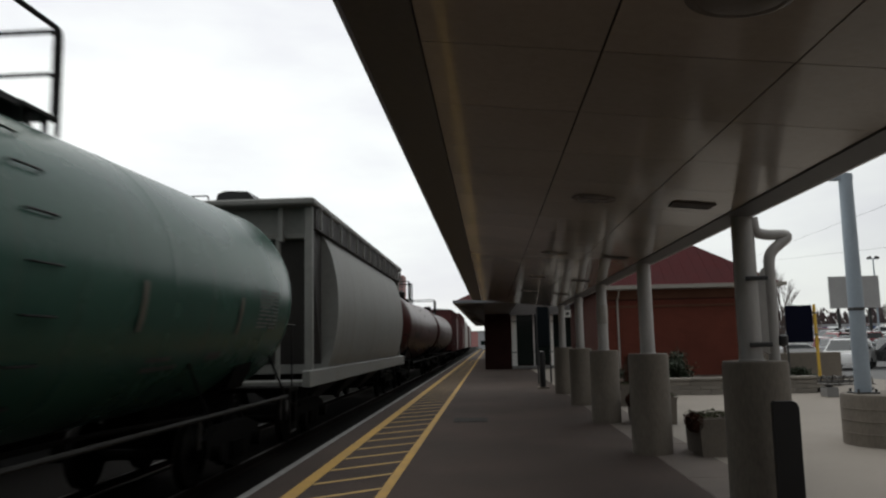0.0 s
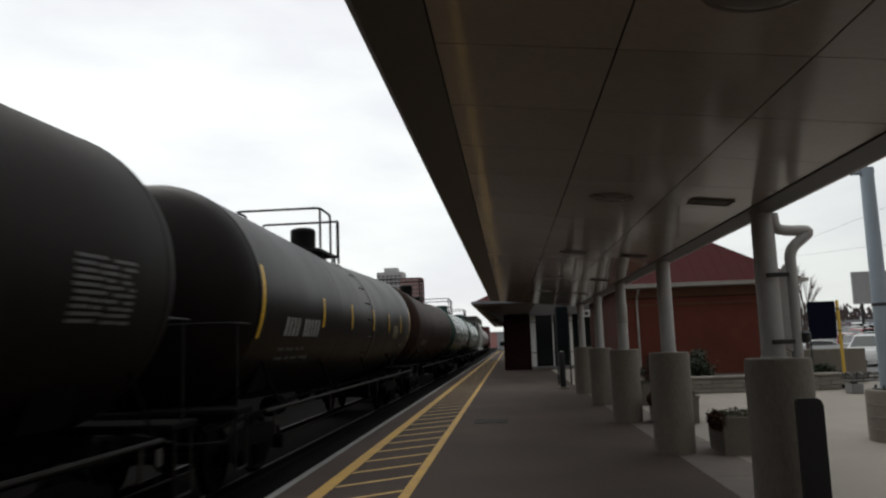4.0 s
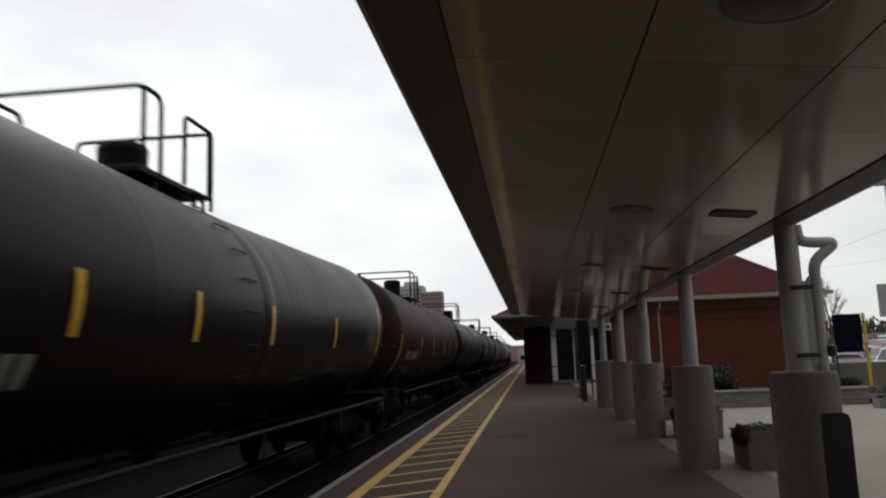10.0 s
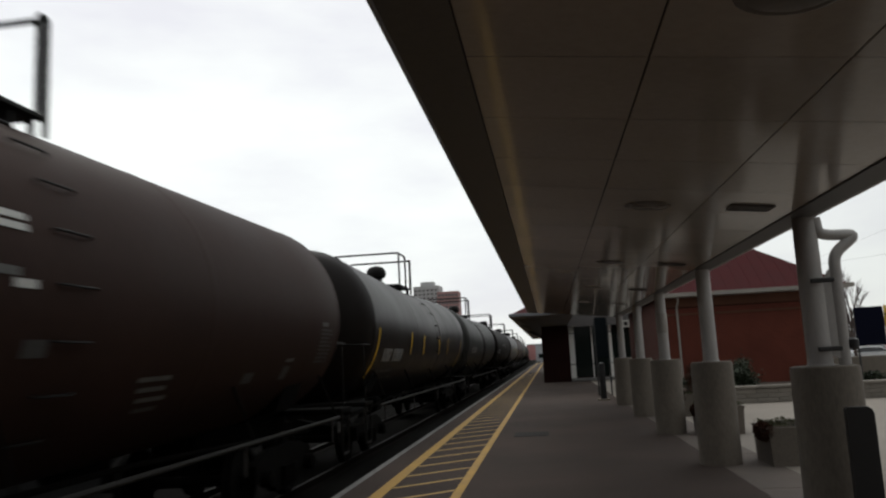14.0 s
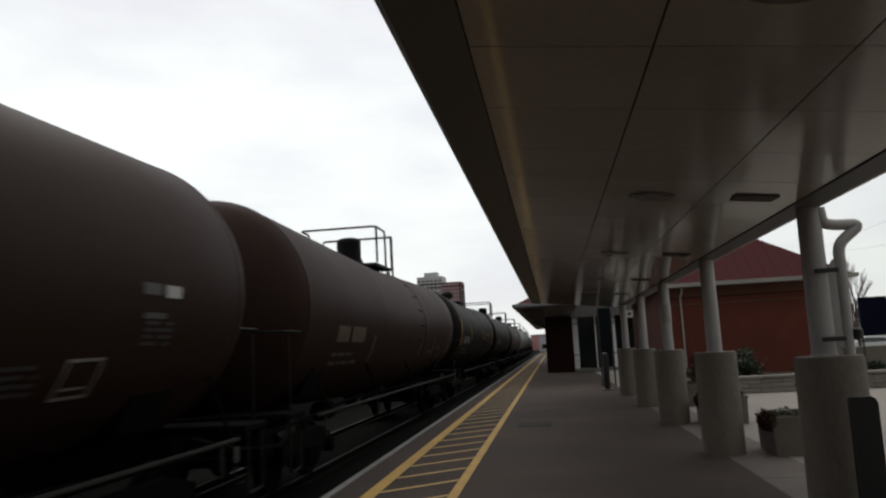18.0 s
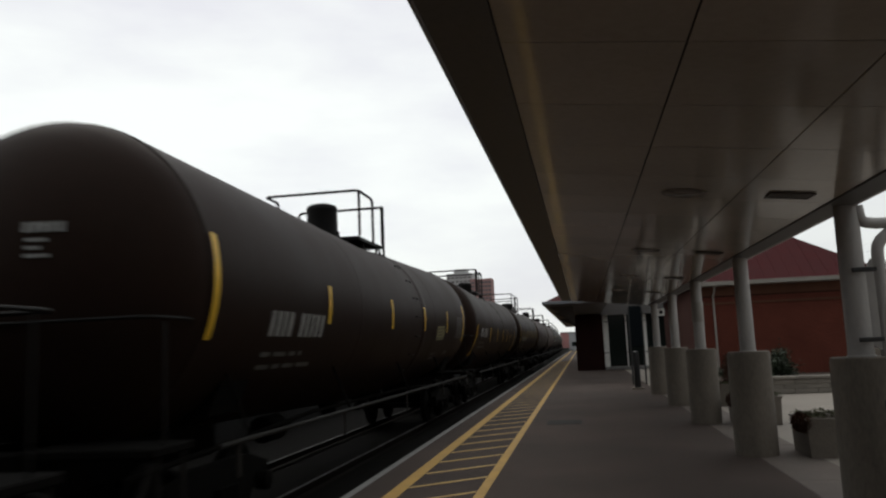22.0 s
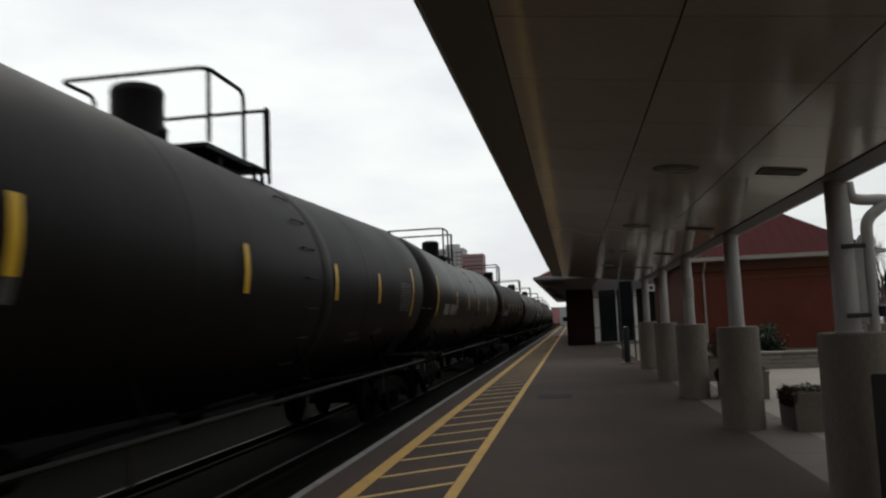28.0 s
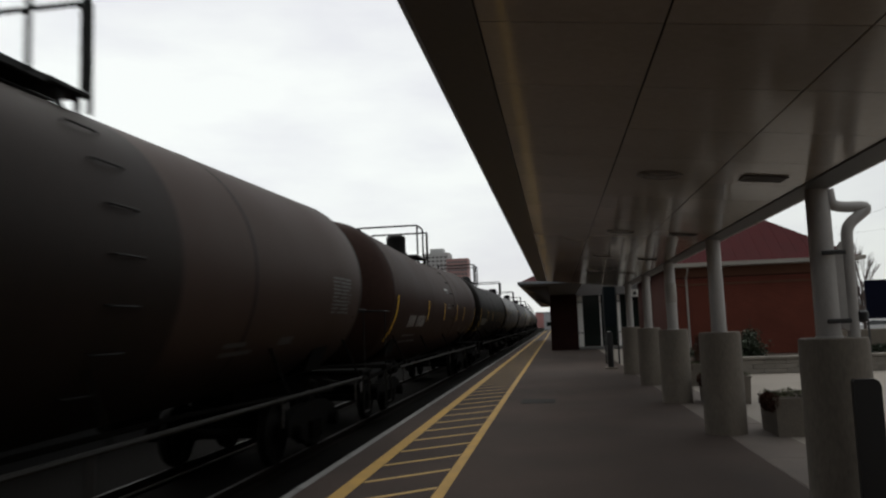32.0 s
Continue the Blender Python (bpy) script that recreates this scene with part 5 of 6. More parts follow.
        tagged(part("emblem", stencil(rows, "emblem", MARK_BOLD), car, "large white block emblem"), kind="stuff")
        part("placard", shared("plo", lambda: stencil([(-3.25, -2.55, 2.10, 2.40)], "placard", BAR_ORANGE)), car, "orange placard")
    if "scrawl" in extra:
        y, z = own.get("scrawl", (3.7, 1.72))
        rs = random.Random(11)
        me = Mesh()
        for k in range(26):
            u, v = y + mid + 0.10 * k + rs.uniform(-0.06, 0.06), z + 0.10 * math.sin(k * 0.9) + rs.uniform(-0.03, 0.10)
            me.add(*arc(u, u + rs.uniform(0.03, 0.08), ang(v, u), ang(v + rs.uniform(0.06, 0.26), u)))
            me.add(*arc(u - 0.06, u + rs.uniform(0.08, 0.24), ang(v + 0.07, u), ang(v + rs.uniform(0.09, 0.13), u)))
        tagged(part("paint_smear", me.done("paint_smear", MARK_DIM), car, "smeared pale paint strokes"), kind="stuff")
    return car


def covered_hopper(off):
    car = thing("covered_hopper", "grey covered hopper car with bulging weathered sides", "freight car", pose(TRACK_X, off, RAIL_Z), "freight train")
    CARS.append((car, off))
    z0, z1 = 1.30, 4.30
    prof = []
    for k in range(17):
        t = k / 16
        prof.append((1.27 + 0.36 * math.sin(math.pi * min(1, t * 1.02)) ** 0.6, z0 + (z1 - z0) * t))
    out = [(x, z) for x, z in prof] + [(-x, z) for x, z in prof[::-1]]
    part("body", Mesh().prism(out, -6.1, 6.1, "y").done("body", HOPPER), car, "bulging grey steel side sheets")
    part("roof", Mesh().box(-1.44, 1.44, -7.6, 7.6, 4.725, 4.86, 0.03).done("roof", HOPPER), car, "flat grey roof")
    for e in (-1, 1):
        part("end_sheet", Mesh().prism([(e * 6.1, 4.72), (e * 7.0, 4.72), (e * 7.0, 4.0), (e * 6.1, 1.5)], -1.25, 1.25, "x").done("end_sheet", HOPPER_DARK), car, "dark sloping end sheet")
    part("roof_trough", Mesh().box(-0.35, 0.35, -6.2, 6.2, 4.86, 4.94, 0.03).done("roof_trough", HOPPER_DARK), car)
    part("hatch_cover", Mesh().prism([(-0.66, 4.862), (-0.60, 5.03), (-0.45, 5.08), (0.02, 5.06), (0.18, 4.862)], -7.4, -6.4, "y").done("hatch_cover", BLACK), car, "dark hatch cover")
    part("hatch_rail", Mesh().tube(bent([(-1.2, -7.3, 4.86), (-1.2, -7.3, 5.01), (-0.84, -7.3, 5.01), (-0.84, -7.3, 4.86)], 0.04), 0.016, 6).done("hatch_rail", GREY_PIPE), car)
    for s in (-1, 1):
        for k in range(14):
            part("board_bracket", shared("rbk", lambda: Mesh().box(-0.03, 0.03, -0.028, 0.028, -0.46, 0.0, 0.004).done("board_bracket", HOPPER)), car, "", pose(s * 1.44, -7.0 + 1.08 * k, 4.724))
        part("top_chord", shared(("tc", s), lambda: Mesh().box(s * 1.33 - 0.05, s * 1.33 + 0.05, -7.2, 7.2, 4.27, 4.72, 0.01).done("top_chord", HOPPER_DARK)), car)
        part("side_sill", shared(("ss", s), lambda: Mesh().box(s * 1.38 - 0.08, s * 1.38 + 0.08, -8.0, 8.0, 1.10, 1.42, 0.015).done("side_sill", HOPPER)), car, "grey side sill")
        for e in (-1, 1):
            part("corner_post", shared("cpost", lambda: Mesh().box(-0.08, 0.08, -0.07, 0.07, 1.15, 4.72, 0.012).done("corner_post", HOPPER)), car, "", pose(s * 1.27, e * 7.3, 0))
            part("end_post", shared("epost", lambda: Mesh().box(-0.05, 0.05, -0.05, 0.05, 4.0, 4.72, 0.01).done("end_post", HOPPER)), car, "", pose(s * 0.69, e * 7.3, 0))
            part("end_brace", shared("ebrace", lambda: Mesh().box(-0.04, 0.04, -0.05, 0.05, 1.15, 4.1, 0.01).done("end_brace", HOPPER)), car, "", pose(s * 0.62, e * 7.25, 0))
    for e in (-1, 1):
        turn = 0 if e > 0 else 180
        part("end_plate", shared("hplate", lambda: Mesh().box(-1.2, 1.2, 7.02, 7.10, 4.08, 4.72, 0.012).done("end_plate", HOPPER)), car, "grey end plate", pose(0, 0, 0, 0, 0, turn))
        part("end_beam", shared("hbeam", lambda: Mesh().box(-1.3, 1.3, 7.11, 7.22, 4.08, 4.18, 0.012).done("end_beam", HOPPER)), car, "", pose(0, 0, 0, 0, 0, turn))
        part("end_sill", shared("hsill", lambda: Mesh().box(-1.29, 1.29, 7.2, 8.0, 1.12, 1.22, 0.012).done("end_sill", HOPPER)), car, "", pose(0, 0, 0, 0, 0, turn))
        part("coupler", shared("coupler", coupler_mesh), car, "", pose(0, e * 8.0, 0, 0, 0, turn))
        part("end_railing", shared("hrail", lambda: Mesh().tube(bent([(1.34, 7.3, 1.2), (1.34, 7.9, 1.2), (1.34, 7.9, 2.1), (1.34, 7.3, 2.1)], 0.2), 0.022, 6).done("end_railing", GREY_PIPE)), car, "", pose(0, 0, 0, 0, 0, turn))
        truck(car, e * 6.3)
    for y in (-3.6, 0, 3.6):
        part("hopper_chute", shared("chute", lambda: Mesh().add([(-1.3, -1.7, 1.35), (1.3, -1.7, 1.35), (1.3, 1.7, 1.35), (-1.3, 1.7, 1.35), (-0.35, -0.3, 0.45), (0.35, -0.3, 0.45), (0.35, 0.3, 0.45), (-0.35, 0.3, 0.45)], [(0, 1, 2, 3), (4, 7, 6, 5), (0, 4, 5, 1), (1, 5, 6, 2), (2, 6, 7, 3), (3, 7, 4, 0)]).done("hopper_chute", HOPPER_DARK)), car, "", pose(0, y, 0))


def box_car(off, paint, roof, label, height=4.75):
    car = thing("box_car", label, "freight car", pose(TRACK_X, off, RAIL_Z), "freight train")
    CARS.append((car, off))
    part("body", shared(("bx", paint.name, height), lambda: Mesh().box(-1.48, 1.48, -8.2, 8.2, 1.1, height, 0.03).done("body", paint)), car)
    part("roof", shared(("br", roof.name, height), lambda: Mesh().prism([(-1.52, height), (0, height + 0.14), (1.52, height)], -8.3, 8.3, "y").done("roof", roof)), car, "metal roof")
    for s in (-1, 1):
        for k in range(17):
            part("side_rib", shared(("rib", paint.name, height), lambda: Mesh().box(-0.04, 0.04, -0.05, 0.05, 1.12, height - 0.05, 0.012).done("side_rib", paint)), car, "", pose(s * 1.51, -8.0 + k, 0))
        part("side_door", shared(("door", paint.name), lambda: Mesh().box(-0.04, 0.04, -1.4, 1.4, 1.2, 4.2, 0.015).done("side_door", paint)), car, "sliding side door", pose(s * 1.57, 0, 0))
        truck(car, s * 6.4)
        part("coupler", shared("coupler", coupler_mesh), car, "", pose(0, s * 8.2, 0, 0, 0, 0 if s > 0 else 180))
    part("underframe", shared("bxu", lambda: Mesh().box(-0.3, 0.3, -8.2, 8.2, 0.75, 1.1, 0.02).done("underframe", UNDER)), car)


# cars ahead of the first green one
box_car(166.0, BOX_RED, BOX_RED, "dark red boxcar far along the train")
box_car(148.0, BOX_WHITE, GALV, "pale boxcar far along the train")
box_car(130.0, BOX_RED, GALV, "red boxcar with a pale metal roof", 4.5)
box_car(112.0, BOX_WHITE, GALV, "white boxcar with ribbed sides")
box_car(94.2, BOX_RED, BOX_RED, "tall dark red boxcar with ribbed sides", 5.1)
box_car(76.0, BOX_RED, GALV, "dark red boxcar with a pale metal roof", 4.75)
tank_car(59.3, "rust", None, "A", "dull")
tank_car(41.2, "rust", None, "A", "dull")
covered_hopper(22.6)
tank_car(5.5, "green", ("d", -7.8, (-4.3, -1.4, 1.76, 4.7), None), "G", "dull", (), 0.65,
         marks=dict(text=(-6.62, -4.55, 2.12, 2.4), strips=(2.07, 2.56)))
tank_car(-12.65, "green", ("o", -8.5, (-4.8, -2.3, 0.78, 3.37), None), "G", "dull", ("logo", "scrawl"), 0.85,
         marks=dict(head=(0.32, 3.47), strips=(2.03, 2.54), scrawl=(1.4, 1.70), text=(-7.2, -5.6, 2.22, 2.42), panels=[(5.65, 6.75, 2.12, 2.80, MARK_DULL)], frames=[(1.30, 1.95, 2.55, 2.58, BAR_ORANGE)], bars=((1.30, 1.93, 2.60, 2.87, BAR_ORANGE), (1.48, 1.86, 2.19, 2.30, MARK_DULL), (1.52, 2.94, 2.02, 2.11, MARK_DIM), (5.7, 6.6, 2.83, 2.92, MARK_DULL))))
tank_car(-30.99, "brown", None, "B", "tan", (), 1.12,
         marks=dict(text=(-7.6, -6.0, 1.90, 2.12), panels=[(5.86, 6.63, 2.0, 2.70, MARK_DULL), (4.30, 4.86, 1.60, 1.80, MARK_DIM)], bars=((2.62, 3.57, 1.91, 1.97, MARK_DULL), (2.67, 3.51, 1.82, 1.87, MARK_DULL), (1.0, 1.76, 1.82, 1.88, MARK_DULL), (5.16, 5.59, 1.79, 1.83, MARK_DULL), (4.75, 5.0, 1.58, 1.61, MARK_DULL))))
tank_car(-50.6, "gloss", ("y", -8.0, (-4.5, -2.0, 0.6, 3.0, 5.3), 7.4), "C", "white", (), 0.15,
         marks=dict(text=(-6.72, -4.65, 2.12, 2.4), panels=[(6.5, 7.36, 2.06, 2.48, MARK_DULL), (6.44, 7.25, 1.95, 2.03, MARK_DULL)], placards=[(4.0, 4.83, 2.13, 2.48)], frames=[(5.15, 5.68, 1.84, 1.96, MARK_DIM)], bars=((5.95, 6.42, 1.92, 1.95, MARK_WHITE), (5.9, 6.25, 1.72, 1.75, MARK_DULL), (6.6, 7.3, 2.54, 2.60, MARK_DULL))))
tank_car(-68.9, "black", None, "B", "white", (), 0.4,
         marks=dict(text=(-6.92, -4.85, 2.12, 2.4)))
tank_car(-87.21, "black", None, "B", "white", (), 1.25,
         marks=dict(text=(-7.9, -5.75, 2.15, 2.45)))
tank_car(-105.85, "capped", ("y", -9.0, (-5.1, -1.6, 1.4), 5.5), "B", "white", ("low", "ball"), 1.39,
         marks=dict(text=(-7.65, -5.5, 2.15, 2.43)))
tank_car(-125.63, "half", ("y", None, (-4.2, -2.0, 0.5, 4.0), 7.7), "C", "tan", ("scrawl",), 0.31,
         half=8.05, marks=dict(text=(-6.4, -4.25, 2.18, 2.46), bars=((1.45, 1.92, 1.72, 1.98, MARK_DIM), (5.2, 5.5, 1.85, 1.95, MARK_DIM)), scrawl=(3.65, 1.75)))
tank_car(-143.29, "brown", ("y", -8.7, (-4.9, -1.9, 1.4, 3.5), 6.9), "B", "white", ("low",), 0.82,
         half=7.85, marks=dict(head=(0.15, 3.12), text=(-7.3, -5.25, 1.93, 2.16)))
tank_car(-163.01, "gloss", ("y", -7.4, (-3.6, -1.5, 0.8, 4.1), 7.9), "A", "white", (), -0.5,
         marks=dict(text=(-5.95, -3.85, 1.80, 2.04), strips=(2.17, 2.67)))
tank_car(-181.34, "soot", None, "A", "white", (), -0.11,
         marks=dict(text=(-6.92, -4.85, 2.12, 2.4), panels=[(7.05, 7.85, 2.18, 2.66, MARK_DULL)], bars=STACK + ((-1.81, -1.0, 3.31, 3.36, MARK_WHITE), (-1.4, -0.95, 3.22, 3.28, MARK_WHITE), (-1.72, -0.9, 2.73, 2.79, MARK_WHITE), (0.48, 1.08, 2.74, 2.78, MARK_WHITE), (0.6, 1.06, 2.66, 2.70, MARK_WHITE), (2.73, 3.32, 1.92, 2.0, MARK_DIM), (5.1, 5.5, 1.85, 2.0, MARK_DIM), (6.45, 6.65, 1.75, 2.0, MARK_DULL))))
tank_car(-198.78, "grey", None, "B", "white", ("band", "scrawl", "ball"), 0.92,
         marks=dict(text=(-7.47, -5.40, 2.12, 2.4), panels=[(5.85, 6.9, 2.2, 2.8, MARK_DIM)], bars=((3.45, 3.86, 1.90, 2.0, MARK_DULL), (5.2, 5.68, 1.86, 1.91, MARK_DULL)), scrawl=(-3.4, 1.95)))
tank_car(-217.4, "gloss", ("y", -8.2, (-4.5, -2.6, 0.3, 2.4), 6.1), "B", "white", ("low", "ball"), 0.62,
         marks=dict(text=(-7.42, -5.35, 1.93, 2.2), panels=[(6.2, 7.2, 2.28, 2.78, MARK_DULL)], bars=((2.18, 2.67, 1.84, 1.93, MARK_DIM), (2.25, 2.62, 1.64, 1.78, MARK_DIM), (3.65, 4.57, 1.85, 1.93, MARK_DIM), (6.0, 6.3, 1.95, 2.0, MARK_DULL))))
tank_car(-235.73, "brown", None, "B", "tan", (), 0.75,
         marks=dict(text=(-7.02, -4.95, 2.12, 2.4), panels=[(6.16, 6.77, 1.93, 2.45, MARK_DIM)], bars=((-1.6, -0.43, 2.97, 3.02, MARK_WHITE), (-1.3, -0.44, 2.89, 2.94, MARK_WHITE), (-1.2, -0.56, 2.58, 2.64, MARK_DULL), (-0.61, -0.39, 2.50, 2.56, MARK_WHITE), (-0.45, -0.2, 2.05, 2.17, MARK_DIM), (1.2, 1.78, 1.84, 1.88, MARK_DULL), (1.25, 1.75, 1.75, 1.79, MARK_DULL), (1.32, 1.85, 1.66, 1.70, MARK_DULL), (1.38, 1.8, 1.57, 1.61, MARK_DIM), (6.2, 6.5, 2.49, 2.55, MARK_DULL), (3.6, 3.9, 1.74, 1.86, MARK_DIM), (4.88, 5.2, 1.98, 2.02, MARK_DULL), (4.9, 5.15, 1.75, 1.92, MARK_DIM))))
tank_car(-253.8, "black", None, "C", "white", ("scrawl",), 0.9,
         marks=dict(text=(-7.02, -4.95, 2.12, 2.4)))
tank_car(-271.7, "black", ("y", -9.1, (-5.5, 0.2, 2.6), 6.0), "B", "white", ("ball",), 1.22,
         marks=dict(text=(-7.9, -6.0, 2.13, 2.40)))
tank_car(-289.65, "brown", ("d", None, (-5.4, 0.0, 2.3), None), "B", "tan", (), 1.59,
         marks=dict(head=(0.22, 2.96), strips=(1.79, 2.26), text=(-7.9, -6.1, 2.13, 2.39), panels=[(5.2, 6.1, 1.88, 2.36, MARK_DIM)], frames=[(3.88, 4.3, 1.70, 1.83, MARK_DULL)], bars=((1.5, 2.33, 1.905, 1.93, MARK_DULL), (1.5, 2.37, 1.855, 1.88, MARK_DULL), (3.26, 3.75, 2.00, 2.03, MARK_DULL), (3.26, 3.66, 1.95, 1.98, MARK_DULL), (5.55, 5.9, 2.38, 2.43, MARK_DULL))))
tank_car(-307.83, "brown", None, "B", "dull", (), 1.59,
         marks=dict(text=(-8.1, -6.45, 2.12, 2.36), panels=[(4.3, 4.82, 2.10, 2.28, MARK_DIM), (2.7, 3.15, 1.74, 1.94, MARK_DIM)], frames=[(3.42, 3.88, 1.68, 1.98, MARK_TEXT)], bars=((4.22, 4.52, 2.50, 2.60, MARK_DULL), (4.60, 4.88, 2.49, 2.60, MARK_WHITE), (4.27, 4.65, 2.30, 2.35, MARK_DULL))))
tank_car(-327.34, "umber", ("y", -8.1, (-5.6, -3.3, -1.7, 1.3, 4.2), 7.35), "L", "white", (), 0.04,
         marks=dict(text=(-6.55, -3.6, 2.14, 2.40), panels=[(5.99, 7.3, 2.34, 3.02, MARK_DULL)], frames=[(5.95, 6.35, 1.62, 1.92, MARK_DULL)], bars=((6.99, 7.3, 1.87, 1.98, MARK_WHITE),)))
tank_car(-345.43, "umber", ("y", -8.0, (-4.3, -1.9, 0.2, 2.0, 3.7), 5.9), "A", "white", ("low",), 0.3,
         marks=dict(text=(-6.9, -5.15, 2.24, 2.53), panels=[(6.18, 7.3, 2.26, 2.86, MARK_DULL), (6.1, 6.5, 2.08, 2.2, MARK_DULL)], bars=((6.05, 6.45, 1.95, 1.98, MARK_WHITE), (6.1, 6.45, 2.05, 2.07, MARK_WHITE), (7.15, 7.3, 2.1, 2.19, MARK_DIM), (-3.0, -2.4, 2.20, 2.23, MARK_DULL), (-2.98, -2.5, 2.1, 2.14, MARK_DULL), (-2.96, -2.6, 2.0, 2.04, MARK_DIM))))
tank_car(-362.72, "umber", ("y", -9.0, (-5.7, -2.2, 0.7, 3.5), 6.2), "B", "white", (), 1.22,
         marks=dict(text=(-7.60, -5.80, 2.12, 2.4), head=(0.26, 3.12), placards=[(2.3, 3.25, 2.10, 2.42)]))
tank_car(-382.05, "soot", None, "A", "white", ("dome",), 0.39,
         half=7.7, marks=dict(head=(0.35, 2.97), text=(-6.6, -4.5, 2.23, 2.52), placards=[(2.55, 3.2, 2.24, 2.56)], bars=((1.2, 2.2, 1.72, 1.86, MARK_DIM),)))
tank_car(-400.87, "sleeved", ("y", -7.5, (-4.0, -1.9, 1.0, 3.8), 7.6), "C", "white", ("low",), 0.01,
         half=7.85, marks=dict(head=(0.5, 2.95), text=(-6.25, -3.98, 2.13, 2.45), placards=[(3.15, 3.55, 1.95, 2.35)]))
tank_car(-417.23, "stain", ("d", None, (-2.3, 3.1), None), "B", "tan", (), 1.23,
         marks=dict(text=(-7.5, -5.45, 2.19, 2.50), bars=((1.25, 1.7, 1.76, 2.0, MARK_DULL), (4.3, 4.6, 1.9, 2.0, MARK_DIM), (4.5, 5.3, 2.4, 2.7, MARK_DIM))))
tank_car(-436.0, "black", ("y", -7.9, (-4.4, -2.0, 0.6, 3.4), 7.2), "C", "white", (), 0.5,
         marks=dict(text=(-7.02, -4.95, 2.12, 2.4), placards=[(3.7, 4.6, 2.12, 2.44)]))
tank_car(-454.72, "gloss", ("y", -8.1, (-4.5, -1.9, 0.6, 3.5), 6.5), "C", "white", (), -0.1,
         marks=dict(text=(-6.52, -4.45, 2.12, 2.4), placards=[(3.7, 4.6, 2.12, 2.44)]))
tank_car(-472.05, "oily", ("y", -8.1, (-5.4, -2.0, 1.1, 3.6), 6.5), "B", "dull", (), 0.21,
         marks=dict(text=(-7.32, -5.25, 2.12, 2.4)))
tank_car(-490.64, "gloss", ("y", -7.5, (-4.2, -1.7, 0.8, 4.0), 7.7), "A", "white", (), -0.3,
         marks=dict(text=(-6.62, -4.55, 2.12, 2.4)))
tank_car(-508.76, "soot", ("y", -7.1, (-3.7, -1.0, 1.9, 4.3), 7.3), "A", "white", ("low", "dome"), -0.55,
         marks=dict(text=(-6.22, -4.15, 1.93, 2.2), head=(0.4, 2.94), panels=[(7.15, 7.95, 1.95, 2.75, MARK_DULL)], bars=((1.1, 2.33, 1.83, 1.88, MARK_DIM), (1.4, 1.86, 1.73, 1.77, MARK_DIM), (1.5, 1.86, 1.65, 1.69, MARK_DIM), (1.5, 1.9, 1.57, 1.61, MARK_DIM), (4.94, 5.92, 1.76, 1.86, MARK_DIM))))
tank_car(-525.55, "brown", ("y", -8.7, (-4.7, -1.8, 1.1, 3.1), 6.8), "B", "white", ("low",), 1.03,
         half=7.95, marks=dict(text=(-7.02, -4.95, 1.93, 2.2), head=(-0.08, 3.3), panels=[(6.1, 6.6, 2.1, 2.5, MARK_DIM)], bars=((-1.3, -0.55, 3.02, 3.07, MARK_WHITE), (-0.92, -0.53, 2.93, 2.98, MARK_DULL), (-1.03, -0.69, 2.55, 2.60, MARK_DULL), (-1.15, -0.43, 2.44, 2.50, MARK_DULL), (2.9, 3.15, 1.74, 1.86, MARK_DIM), (4.85, 5.1, 1.62, 1.88, MARK_DIM))))
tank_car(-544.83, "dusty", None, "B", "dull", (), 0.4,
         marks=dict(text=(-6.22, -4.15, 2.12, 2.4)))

# ---- beyond the station ----
# distance haze is put into the tower's brick and window colours
tower = thing("apartment_tower", "distant red-brown apartment tower with a pale top", "building", pose(-68, 560, 0))
part("block", Mesh().box(-9.5, 6, -8, 8, -0.7, 50.5).done("block", TOWER_HAZED_RED), tower)
part("pale_block", Mesh().box(-29, -9.5, 4, 24, -0.7, 56.5).done("pale_block", TOWER_WHITE), tower, "pale concrete block")
part("plant_room", Mesh().box(-24, -14, 8, 18, 56.5, 60).done("plant_room", TOWER_WHITE), tower)
win = Mesh().box(-0.9, 0.9, -8.12, -8.02, 0, 1.5).done("window", HAZED_GLASS)
for k in range(15):
    for i in range(6):
        part("window", win, tower, "", pose(-7.8 + 2.45 * i, 0, 6.5 + 2.9 * k))
pw = Mesh().box(-1.0, 1.0, 3.88, 3.98, 0, 1.4).done("window", HAZED_GLASS)
for k in range(6):
    for i in range(6):
        part("window", pw, tower, "", pose(-27.3 + 3.1 * i, 0, 38 + 2.9 * k))


def far_block(name, label, x0, x1, y, h, wall, rows=0):
    ob = thing(name, label, "building", pose((x0 + x1) / 2, y, -0.62))
    w = (x1 - x0) / 2
    part("wall", Mesh().box(-w, w, 0, 12, 0, h).done("wall", wall), ob)
    part("roof", Mesh().box(-w - 0.2, w + 0.2, -0.2, 12.2, h, h + 0.35).done("roof", GALV), ob)
    gl = Mesh().box(-0.8, 0.8, -0.08, -0.02, 0, 1.3).done("window", DARK_GLASS)
    for r in range(rows):
        for i in range(int(w / 1.6)):
            part("window", gl, ob, "", pose(-w + 1.6 + 3.2 * i, 0, 1.2 + 3 * r))


far_block("warehouse", "distant pinkish-red warehouse by the line", -9.0, 1.0, 330, 6.5, FAR_PINK, 0)
far_block("shed", "distant pale shed by the line", -4.0, 6.0, 240, 5.0, SHOP, 1)
far_block("shop", "white low shop with a blue band across the car park", 62, 96, 172, 4.1, SHOP, 0)
far_block("shop", "long pale shop across the car park", 98, 150, 176, 4.4, SHOP, 0)
band = [o for o in bpy.data.objects if o.name.startswith("shop") and not o.parent][0]
part("fascia_band", Mesh().box(-17.2, 17.2, -0.3, -0.1, 3.25, 3.85).done("fascia_band", SHOP_BLUE), band, "blue fascia band")

